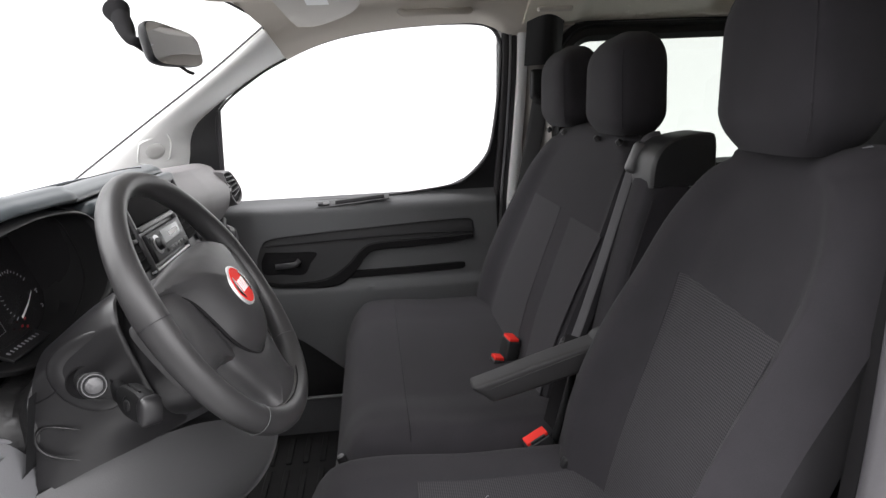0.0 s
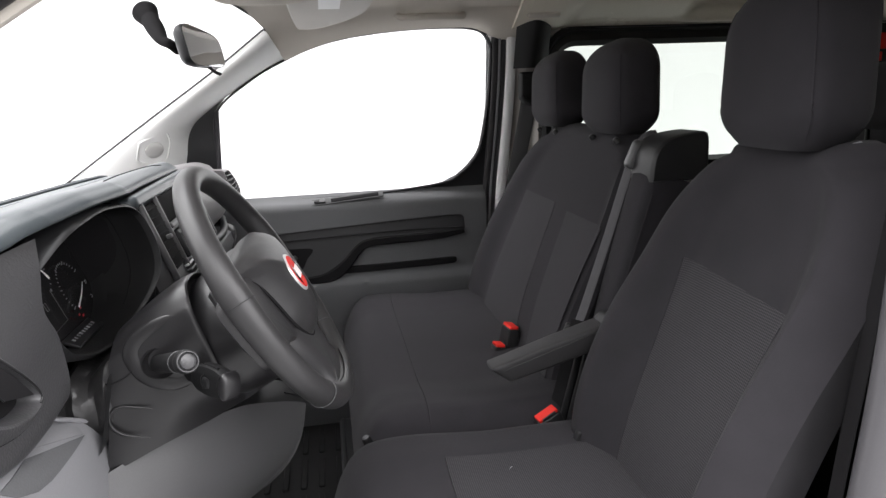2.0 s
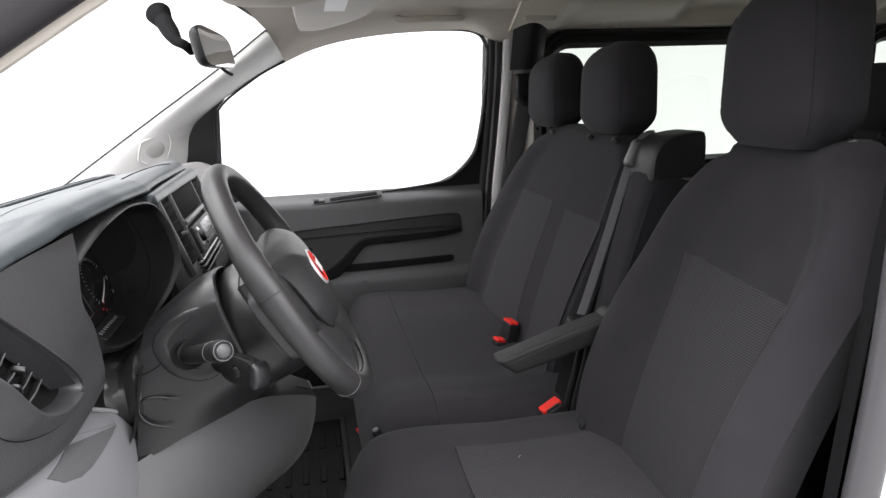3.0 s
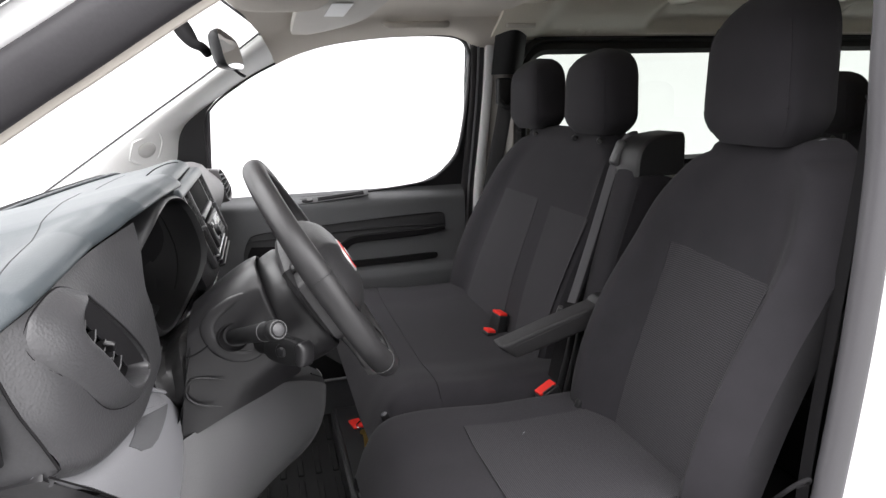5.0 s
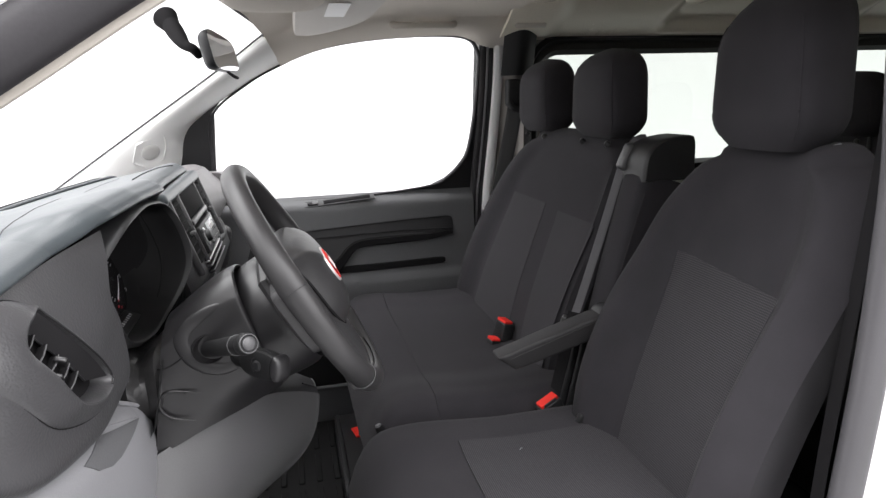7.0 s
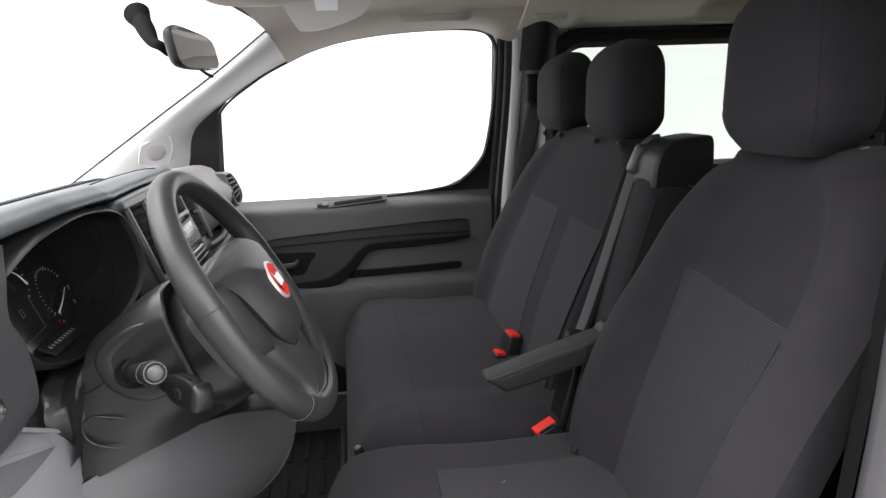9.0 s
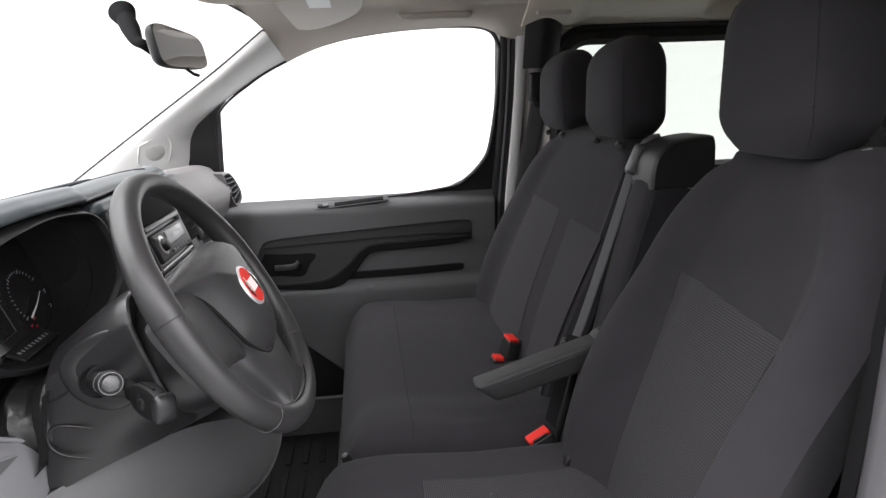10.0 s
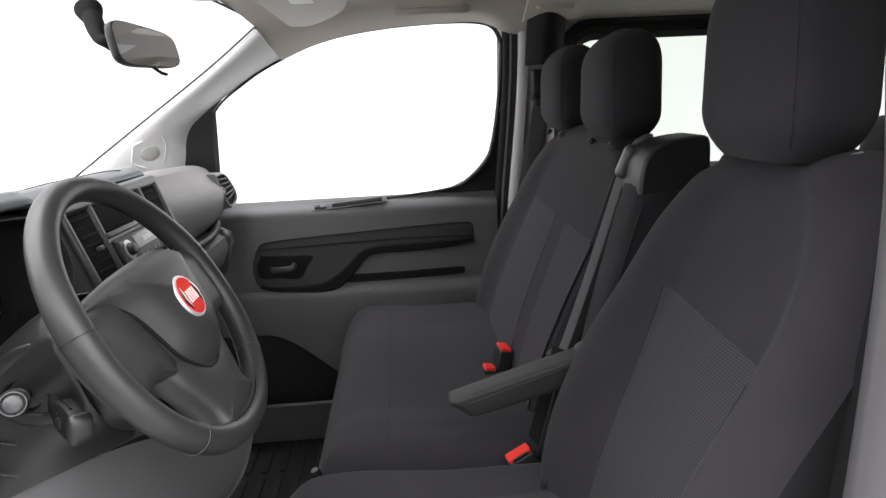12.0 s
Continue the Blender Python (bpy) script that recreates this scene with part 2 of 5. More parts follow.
def rod(a, b, r, r2=None, n=20, rounded=0.0):
    """A round bar from a to b, with softened ends."""
    a, b = Vector(a), Vector(b)
    d = (b - a).normalized()
    side = d.orthogonal().normalized()
    top = d.cross(side)
    r2 = r if r2 is None else r2
    e = rounded
    stops = [(0, max(r - e, r * 0.2)), (e * 0.35, r - e * 0.3), (e, r), ((b - a).length - e, r2), ((b - a).length - e * 0.35, r2 - e * 0.3), ((b - a).length, max(r2 - e, r2 * 0.2))] if e else [(0, r), ((b - a).length, r2)]
    rings = [[a + d * s + (side * math.cos(t) + top * math.sin(t)) * q for t in [2 * math.pi * i / n for i in range(n)]] for s, q in stops]
    return loft(bmesh.new(), rings)



# ---- the van's shell ----
MID = 1.2                       # the van's middle line


def yside(z):
    """Inner face of the passenger side, leaning in above the belt line."""
    return 1.965 - max(0.0, z - 0.77) * 0.135


def near(p):
    """The same place on the driver's side."""
    return Vector((p[0], 2 * MID - p[1], p[2]))


def step(a, b, x):
    t = min(1.0, max(0.0, (x - a) / (b - a)))
    return t * t * (3 - 2 * t)


WIN = [(-.455, .757), (-.445, .90), (-.430, 1.035), (-.318, 1.125), (-.221, 1.175), (-.136, 1.209), (-.039, 1.232), (.089, 1.247),
       (.218, 1.253), (.316, 1.253), (.366, 1.238), (.389, 1.199), (.391, 1.16), (.383, 1.031), (.365, .913), (.344, .862),
       (.294, .811), (.231, .783), (.027, .764), (-.181, .760)]

# ground
bm = bmesh.new()
loft(bm, [[V(-60 + 120 * i / 8, -60 + 120 * j / 8, -0.62) for j in range(9)] for i in range(9)], closed=False)
tagged(obj("ground", bm, GROUND), "plain grey studio floor under the van", "ground", kind="structure")

# added grey screen behind the camera, never in view; it dims the door-side light
tagged(obj("shade_screen", block((-2.9, -3.2, 1.4), (7.4, .2, 4.04), .02), SHADE_SCREEN), "added unseen grey screen dimming the open driver's door side", "wall", kind="structure")

# added beyond the passenger side, curved foot: fills the windows white, screens the sky
bm = bmesh.new()
profile = [(4.6, -.615), (4.9, -.60), (5.2, -.52), (5.45, -.34), (5.6, -.08), (5.66, .25), (5.68, 1.5), (5.68, 7.2)]
loft(bm, [[V(x, y, z) for y, z in profile] for x in (-12, -6, 0, 6, 12)], closed=False)
tagged(obj("backdrop", bm, BACKDROP), "added pale curved screen filling the windows and blocking far sky", "backdrop", kind="structure")

# floor of the cab and its rubber mat
bm = block((1.0, MID, -0.03), (3.9, 1.54, 0.06), 0.01)
tagged(obj("floor", bm, CARPET), "dark lined van floor", "floor", kind="structure")
mat = thing("rubber_mat", (-.25, 1.45, 0.0), "black ribbed rubber mat on the cab floor", "floor mat")
part("mat_base", block((-.26, 1.45, .006), (.52, .92, .012), .004), MAT, mat)
for i in range(9):
    for j in range(5):
        part("rib", block((-.46 + .05 * i, 1.08 + .18 * j, .0145), (.018, .15, .007), .003, seg=1), MAT, mat)

# passenger door
door = thing("door_1", (-.1, 1.95, .02), "closed passenger door with dark grey plastic card and clear window", "door", kind="structure")


def card_low(x):
    return .145 + .222 * step(.0, -.36, x)


def card_y(z):
    y = 1.93 - .012 * math.sin(math.pi * min(1, max(0, (z - .14) / .6)))
    y += .036 * step(.735, .774, z)
    return y - .012 * step(.505, .49, z) * step(.30, .48, z)


def card(u, v):
    x = lerp(-.56, .372, u)
    z = lerp(card_low(x), .772, v)
    return (x, card_y(z), z)


part("door_card", sheet(card, 60, 44, .012), DOORGREY, door)
part("door_skin", sheet(lambda u, v: (lerp(-.6, .40, u), 1.985, lerp(-.05, .752, v)), 4, 6, .02), PAINT, door, "white painted outer skin")
# Black sheet behind the grey card gives the bin's shaded hollow by colour.
part("pocket_shade", sheet(lambda u, v: (lerp(-.6, .06, u), 1.962, lerp(.0, .39, v)), 4, 6, .008), BLACK, door, "inside of the door bin, blackened for its shade")
part("pocket_wall", sheet(lambda u, v: (lerp(-.6, .36, u), 1.885 + .02 * (1 - v), lerp(.0, .140, v)), 10, 6, .012), DOORGREY, door)
part("bin_lip", tube([(-.6, 1.885, .142), (-.2, 1.885, .142), (.3, 1.885, .142)], .007), GREY, door)


def ribbon(pts, half, thick, y0, bend=0.0, n=40):
    """A flat raised strip on the door card along points (x, z, half width factor)."""
    line = curve([(p[0], 0, p[1]) for p in pts], n)
    wid = curve([(p[2] if len(p) > 2 else 1, 0, 0) for p in pts], n)
    bm = bmesh.new()
    rings = []
    for i, p in enumerate(line):
        d = (line[min(i + 1, n - 1)] - line[max(i - 1, 0)]).normalized()
        s = Vector((-d.z, 0, d.x))
        h = half * wid[i].x
        yy = card_y(p.z) + y0
        rings.append([p + s * h + V(0, yy + thick, 0), p + s * h + V(0, yy + thick * .3, 0), p + s * h * .75 + V(0, yy, 0),
                      p - s * h * .75 + V(0, yy, 0), p - s * h + V(0, yy + thick * .3, 0), p - s * h + V(0, yy + thick, 0)])
    return loft(bm, rings)


def card_plate(pts, out, thick, n=90):
    """A flat plate with softened edge lying on the door card, from (x, z) corners."""
    ring = curve([(x, 0, z) for x, z in pts + pts[:1]], n + 1)[:-1]
    c = sum(ring, Vector()) / len(ring)
    bm = bmesh.new()
    rows = []
    for k, o in ((1.0, -thick), (1.0, out * .4), (.985, out), (.8, out), (.5, out)):
        rows.append([V(c.x + (p.x - c.x) * k, card_y(c.z + (p.z - c.z) * k) - o, c.z + (p.z - c.z) * k) for p in ring])
    return loft(bm, rows)


RECESS = [(-.369, .596), (-.353, .636), (-.324, .656), (-.19, .665), (-.041, .672), (.12, .679), (.266, .683), (.292, .678), (.297, .660), (.293, .630), (.25, .619), (.10, .617), (-.013, .617), (-.054, .597), (-.098, .543), (-.149, .511), (-.182, .501), (-.30, .508), (-.354, .520), (-.370, .555)]
rec = part("recess_panel", card_plate(RECESS, .003, .004), DOORDARK, door, "darker inset panel")
part("crease", ribbon([(-.340, .634, .6), (-.20, .638), (-.043, .642), (.13, .644), (.292, .642, .6)], .0028, .006, -.0065), BLACK, rec)
part("top_edge", ribbon([(-.352, .632, .6), (-.324, .654), (-.19, .664), (-.041, .671), (.12, .678), (.266, .682), (.293, .676, .6)], .0022, .006, -.0060), BLACK, rec)
part("grip_line", ribbon([(.294, .630, .6), (.22, .622, .9), (.10, .618), (-.01, .614, 1.0), (-.048, .596, 1.1), (-.085, .555, 1.3), (-.125, .523, 1.5), (-.17, .509, 1.1), (-.24, .508, .7), (-.31, .511, .5), (-.352, .523, .4)], .0125, .016, -.013), MATTE, door, "black curved door pull")
part("lower_slot", ribbon([(-.118, .530, .5), (-.10, .530), (.10, .532), (.245, .535), (.266, .535, .5)], .0115, .014, -.006), MATTE, door, "black slot in the door card")
bezel = part("handle_bezel", card_plate([(-.344, .617), (-.27, .612), (-.192, .607), (-.21, .575), (-.234, .541), (-.30, .545), (-.351, .549), (-.358, .585)], .0045, .004, 48), MATTE, door, "black recessed bezel round the opener")
part("recess", card_plate([(-.322, .594), (-.28, .597), (-.240, .594), (-.236, .578), (-.242, .562), (-.28, .559), (-.322, .561), (-.328, .578)], .006, .003, 40), BLACK_GLOSS, bezel)
part("opener", sweep(bmesh.new(), curve([(-.315, card_y(.57) - .009, .572), (-.285, card_y(.57) - .016, .574), (-.255, card_y(.57) - .018, .577), (-.243, card_y(.58) - .010, .588)], 14), oval(.004, .009, 10), (0, 0, 1)), DASH, bezel, "dark inside door opener")
sw = part("switch_plate", block((-.108, 1.9425, .7525), (.30, .026, .004), .002, (42, -4.5, 0)), DOORDARK, door)
part("slot", block((-.048, 1.9414, .7580), (.150, .014, .004), .0015, (42, -4.5, 0)), MATTE, sw)
part("window_switch", block((-.155, 1.9392, .7518), (.030, .012, .006), .002, (42, -4.5, 0)), GREY, sw, "grey window switch")
part("switch_gap", block((-.166, 1.9388, .7518), (.016, .010, .0072), .002, (42, -4.5, 0)), BLACK, sw)

WINC = [(p.x, p.z) for p in curve([(x, 0, z) for x, z in WIN], 120)]
frame_pts = [V(x, yside(z) - .004, z) for x, z in WINC]
part("window_seal", sweep(bmesh.new(), frame_pts, oval(.0034, .005, 8), (0, 1, 0), lambda t: 1 + .9 * step(.20, .33, WINC[int(round(t * 119))][0]), closed=True), RUBBER, door)
bm = bmesh.new()
bm.faces.new([bm.verts.new((x, yside(z) + .012, z)) for x, z in WINC])
glass = part("window_pane", bm, GLASS, door, smooth=False)
glass.visible_shadow = False


def plate(pts, off, thick):
    """A flat plate lying on the passenger side, from (x, z) corners."""
    bm = bmesh.new()
    f = bm.faces.new([bm.verts.new((x, yside(z) + off, z)) for x, z in pts])
    r = bmesh.ops.extrude_face_region(bm, geom=[f])
    bmesh.ops.translate(bm, vec=(0, thick, 0), verts=[v for v in r["geom"] if isinstance(v, bmesh.types.BMVert)])
    return bm


part("corner_panel", plate([(.388, 1.031), (.365, .913), (.344, .862), (.294, .811), (.231, .783), (.17, .773), (.385, .763)], -.002, .012), BLACK, door, "black rear corner of the window frame")
part("sail_panel", plate([(-.60, .79), (-.560, .905), (-.535, .990), (-.50, 1.060), (-.395, 1.100), (-.405, 1.072), (-.429, 1.045), (-.438, .97), (-.452, .757)], -.004, .012), BLACK, door, "black triangle behind the mirror")
part("sail_edge", tube([(-.450, yside(.757) - .008, .757), (-.440, yside(.9) - .008, .9), (-.428, yside(1.04) - .008, 1.04)], .006), RUBBER, door)

# rear edge of the door opening: seals and the painted strip
pillar_f = thing("pillar_trim", (.45, 1.9, 0), "white painted door pillar with black rubber seals", "pillar", kind="structure")
def post(x0, x1, off, a, b, mat, name, z1=1.225):
    path = [V(lerp(x0, x1, step(.5, 1.22, z)) + .004 * math.sin((z - .5) * 4), yside(z) + off, z) for z in [.0, .3, .5, .62, .74, .8, .86, .92, .98, 1.04, 1.1, 1.16, z1]]
    return part(name, sweep(bmesh.new(), path, oval(a, b, 12, 3), (0, 1, 0)), mat, pillar_f)
post(.368, .404, -.006, .012, .012, RUBBER, "seal")
post(.379, .416, -.010, .0045, .010, GREY_LIGHT, "painted_edge")
post(.391, .429, -.006, .009, .012, RUBBER, "seal")
post(.412, .451, -.020, .016, .012, PAINT, "painted_strip")

part("pillar_body", sheet(lambda u, v: (lerp(.385, .60, u), yside(lerp(-.05, 1.25, v)) + .028, lerp(-.05, 1.25, v)), 6, 10, .012), PAINT, pillar_f, "white painted pillar")

# pillar lining behind it
lining = thing("trim_pillar_b", (.53, 1.9, 0), "pale grey pillar lining with a dark upper cover", "pillar trim", kind="structure")
part("lower_lining", sheet(lambda u, v: (lerp(.458, .562, u), yside(lerp(0, 1.24, v)) - .010 - .03 * math.sin(math.pi * min(1, u * 1.1)), lerp(0, 1.24, v)), 12, 12, .02), TRIM_WARM, lining)
part("upper_cover", sheet(lambda u, v: (lerp(.450, .556, u), 1.862 - .025 * math.sin(math.pi * u) - .05 * v, lerp(1.128, 1.275, v)), 10, 8, .03), BLACK, lining, "dark brown-black upper pillar cover")

# windscreen pillar lining
PA = [(-1.0, 1.89, .75), (-.819, 1.86, .871), (-.603, 1.84, 1.015), (-.403, 1.82, 1.147), (-.26, 1.79, 1.247)]
QA = [(-.575, 1.95, .74), (-.533, 1.942, .90), (-.508, 1.935, .985), (-.455, 1.929, 1.038), (-.318, 1.915, 1.128), (-.221, 1.908, 1.178)]
PAc, QAc = curve(PA, 41), curve(QA, 41)


def apil(u, v):
    i = min(39, int(u * 40))
    t = u * 40 - i
    a, b = PAc[i].lerp(PAc[i + 1], t), QAc[i].lerp(QAc[i + 1], t)
    p = a.lerp(b, v)
    p.y -= .042 * math.sin(math.pi * v) ** .8
    return p


ap = thing("trim_pillar_a", (-.5, 1.9, .8), "pale grey windscreen pillar lining with a small speaker", "pillar trim", kind="structure")
part("lining", sheet(apil, 40, 14, .02), PILLAR, ap)
part("glass_edge", tube([p + V(0, -.004, .004) for p in PAc], .0028, 8), RUBBER, ap)
best = min(((i / 60, j / 20) for i in range(3, 50) for j in range(2, 19)), key=lambda c: (apil(*c).x + .600) ** 2 + (apil(*c).z - .940) ** 2)
spk = apil(*best)
e1 = (apil(best[0] + .02, best[1]) - apil(best[0] - .02, best[1])).normalized()
e2 = apil(best[0], best[1] + .03) - apil(best[0], best[1] - .03)
en = e1.cross(e2).normalized()
en = en if en.y < 0 else -en
e2 = en.cross(e1)
outline = [(.046, .050), (.054, .044), (.056, .012), (.046, -.018), (.034, -.042), (.024, -.047), (-.016, -.048), (-.030, -.040), (-.050, -.020), (-.051, -.006), (-.034, .034), (-.022, .044)]
ring = curve([(x * .92, 0, z * .92) for x, z in outline + outline[:1]], 61)
ax = V(1, 0, 0) - en * en.x
ax.normalize()
az = en.cross(ax)
az = az if az.z > 0 else -az
part("speaker_bezel", tube([spk + ax * q.x + az * q.z + en * .001 for q in ring], .0026, 8), PILLAR, ap)
part("speaker_grille", loft(bmesh.new(), [[spk + ax * (.004 + r * math.cos(t)) + az * (r * math.sin(t)) + en * d for t in [2 * math.pi * i / 32 for i in range(32)]] for r, d in ((.0255, -.006), (.0255, .0015), (.0235, .003), (.012, .0035), (.001, .0035))]), PILLAR_DIM, ap, "round grey speaker grille")

# roof lining over the passenger door, and the front ceiling
TOPW = [(-.221, 1.178), (-.136, 1.212), (-.039, 1.236), (.089, 1.251), (.218, 1.257), (.316, 1.257), (.366, 1.244), (.41, 1.222), (.462, 1.215)]


def header(y):
    k = (y - MID) / .62
    return -.405 + .145 * k * k


def head_z(y):
    """Height of the windscreen's upper edge."""
    k = abs(y - MID) / .62
    return 1.315 - .06 * k ** 3 - .034 * step(.5, .1, k)


def rail(u, v):
    low = curve([(x, yside(z) - .012, z - .006) for x, z in TOPW], 49)
    p = low[int(round(u * 48))]
    q = V(lerp(-.262, .462, u), 1.785, lerp(1.250, 1.296, min(1, u * 3)))
    r = V(lerp(header(1.62), .462, u), 1.62, 1.312)
    if v < .5:
        t = v / .5
        out = p.lerp(q, t)
        out.y -= .018 * math.sin(math.pi * t)
    else:
        out = q.lerp(r, (v - .5) / .5)
        out.z += .006 * math.sin(math.pi * (v - .5) / .5)
    return out


roof = thing("ceiling", (0, MID, 1.3), "pale beige cloth headliner with moulded roof rail", "ceiling", kind="structure")
part("side_rail", sheet(rail, 48, 14, .016), LINER, roof)
part("headliner", sheet(lambda u, v: (lerp(header(lerp(.78, 1.62, v)), .462, u), lerp(.78, 1.62, v), 1.312 + .012 * math.sin(math.pi * v) - (.044 * math.sin(math.pi * v)) * (1 - u) ** 6), 24, 16, .02), LINER, roof)
part("side_rail", sheet(lambda u, v: (lambda p: V(p.x, 2 * MID - p.y, p.z + .012))(rail(u, v)), 48, 14, .016), LINER, roof)
part("lining_seam", tube([p.lerp(q, 0) + V(0, 0, 0) for p, q in zip(curve([(-.221, 1.906, 1.178), (-.244, 1.842, 1.215), (-.262, 1.783, 1.249)], 8), curve([(0, 0, 0), (0, 0, 0)], 8))], .0022, 6), GREY, roof)
part("outer_skin", sheet(lambda u, v: (lerp(-.36, 3.1, u), lerp(.47, 1.93, v), 1.37 + .03 * math.sin(math.pi * v)), 6, 8, .01), PAINT, roof)

# windscreen
bm = bmesh.new()
rows = []
for i in range(9):
    y = lerp(.58, 1.82, i / 8)
    k = (y - MID) / .62
    top, low = V(header(y) - .002, y, head_z(y)), V(-1.15 + .18 * k * k, y + .06 * k, .76)
    rows.append([low.lerp(top, j / 6) for j in range(7)])
loft(bm, rows, closed=False)
screen = tagged(obj("windscreen", bm, GLASS), "clear laminated windscreen", "windscreen", kind="structure")
screen.visible_shadow = False
tagged(obj("trim_header", tube([V(header(y) + .009, y, head_z(y) + .003) for y in [.6 + .06 * i for i in range(21)]], .0032, 8), RUBBER), "black edge of the windscreen", "trim", kind="structure")

# rear part: roof panels with ribs, side wall with two windows
rear = thing("ceiling_rear", (1.7, MID, 1.3), "beige painted bare roof with pressed ribs", "ceiling", kind="structure")


def bare_roof(u, v):
    x, y = lerp(.462, 3.0, u), lerp(.5, 1.70, v)
    z = 1.352 + .012 * math.sin(math.pi * v)
    for c, w in ((.52, .06), (1.02, .05), (1.56, .05), (2.12, .05), (2.6, .05)):
        z -= .030 * math.exp(-((x - c) / w) ** 4)
    e = abs(((x - 1.29) / .20)) ** 4 + abs((y - 1.42) / .17) ** 4
    z += .014 * math.exp(-e)
    return (x, y, z)


part("pressed_panel", sheet(bare_roof, 110, 24, .01), ROOF, rear)
def window_rail(u, v):
    """Pressed steel over the side windows: a cross beam behind the door, then two hollowed bays with rounded ends."""
    x, y, z = lerp(.440, 3.0, u), lerp(1.872, 1.70, v), lerp(1.236, 1.345, v ** .8)
    bay = 0.0
    for x0, x1 in ((.985, 1.62), (1.72, 2.40)):
        e = min(x - x0, x1 - x)
        bay = max(bay, step(0, .085, e + .03 * math.sin(math.pi * v)) * step(.20, .36, v) * step(1.02, .80, v))
    beam = step(.645, .575, x) * step(.0, .20, v)
    lip = .010 * math.exp(-((v - .17) / .07) ** 2) * step(.95, 1.0, x)
    d = .030 * bay - .020 * beam - lip - .012 * math.sin(math.pi * v)
    return (x, y + .5 * d, z + .85 * d)


part("cant_rail", sheet(window_rail, 220, 36, .012), ROOF, rear, "beige painted steel rail with hollowed bays")
part("cant_rail", sheet(lambda u, v: (lerp(.462, 3.0, u), lerp(.528, .70, v), lerp(1.236, 1.345, v ** .8)), 30, 6, .012), ROOF, rear)
part("rail_crease", tube([(.60 + .05 * i, 1.862 - .004 * math.sin(i * .3), 1.2395) for i in range(40)], .0022, 6), GREY, rear)
part("beam_cover", block((.515, 1.795, 1.287), (.098, .075, .016), .006, (33, 0, 0)), LINER, rear, "beige cover at the foot of the cross beam")


def rounded(x0, x1, z0, z1, r, n=8):
    out = []
    for cx, cz, a in ((x1 - r, z1 - r, 0), (x0 + r, z1 - r, 90), (x0 + r, z0 + r, 180), (x1 - r, z0 + r, 270)):
        for i in range(n):
            t = radians(a + 90 * i / (n - 1))
            out.append((cx + r * math.cos(t), cz + r * math.sin(t)))
    return out


side = thing("wall_passenger_side", (1.7, 1.88, 0), "pale lined van side with two framed windows", "van side", kind="structure")
part("lower_panel", sheet(lambda u, v: (lerp(.585, 3.0, u), 1.90 - .03 * v, lerp(0, .80, v)), 8, 6, .03), PILLAR, side)
part("front_panel", sheet(lambda u, v: (lerp(.545, .600, u), 1.892 - .01 * u, lerp(.80, 1.262, v)), 4, 6, .02), TRIM_WARM, side)
part("middle_pillar", sheet(lambda u, v: (lerp(1.60, 1.79, u), 1.874, lerp(.80, 1.262, v)), 6, 6, .03), BLACK, side, "black window pillar")
part("rear_panel", sheet(lambda u, v: (lerp(2.72, 3.0, u), 1.87, lerp(.80, 1.262, v)), 4, 6, .03), PILLAR, side)
part("red_tag", block((1.722, 1.856, 1.178), (.038, .012, .052), .004), RED, side, "small red tag on the black pillar")
part("red_tag", block((1.712, 1.856, 1.128), (.022, .012, .03), .004), RED, side)
for k, (xa, xb) in enumerate(((.540, 1.66), (1.715, 2.78))):
    w = thing("window_%d" % (k + 1), (xa, 1.88, .8), "fixed side window with tinted glass in a broad black frame", "window", kind="structure")
    outer, inner = rounded(xa, xb, .78, 1.250, .11), rounded(xa + .042, xb - .042, .83, 1.190, .075)
    bm = bmesh.new()
    loft(bm, [[V(x, 1.875 + d, z) for x, z in o] for o, d in ((outer, .02), (outer, -.012), ([(lerp(a[0], b[0], .25), lerp(a[1], b[1], .25)) for a, b in zip(outer, inner)], -.020),
              ([(lerp(a[0], b[0], .4), lerp(a[1], b[1], .4)) for a, b in zip(outer, inner)], -.006), ([(lerp(a[0], b[0], .75), lerp(a[1], b[1], .75)) for a, b in zip(outer, inner)], -.010), (inner, .004), (inner, .02))], True, False)
    part("window_frame", bm, BLACK, w)
    bm = bmesh.new()
    bm.faces.new([bm.verts.new((x, 1.889, z)) for x, z in inner])
    g = part("pane", bm, GLASS_REAR, w, smooth=False)
    g.visible_shadow = False
tagged(obj("wall_rear", block((3.02, MID, .65), (.04, 1.5, 1.4), .01), PILLAR), "plain lined rear doors", "wall", kind="structure")
tagged(obj("wall_driver_side", block((1.76, .465, .62), (2.44, .04, 1.26), .01), PILLAR), "plain lined van side behind the driver", "wall", kind="structure")
tagged(obj("wall_front", block((-.93, MID, .38), (.04, 1.5, .80), .01), CARPET), "dark bulkhead under the dashboard", "bulkhead", kind="structure")

# driver's side door opening
opening = thing("trim_door_opening", (.0, .47, 0), "white painted driver's door opening with black rubber seals", "door opening", kind="structure")
apath = [q + V(-.007, 0, .009) for q in curve([(-1.00, .44, .705), (-.52, .478, 1.022), (-.416, .480, 1.088), (-.307, .484, 1.156), (-.18, .49, 1.226), (-.04, .495, 1.268), (.16, .50, 1.29), (.36, .50, 1.285)], 60)]
part("pillar_trim_strip", sweep(bmesh.new(), [p + V(.006, .012, -.004) for p in apath], oval(.0065, .006, 10, 3), (0, 1, 0)), LINER, opening, "beige lining edge")
part("door_seal", sweep(bmesh.new(), [p + V(-.0095, -.005, .0142) for p in apath], oval(.025, .020, 14, 2.6), (0, 1, 0)), RUBBER, opening)
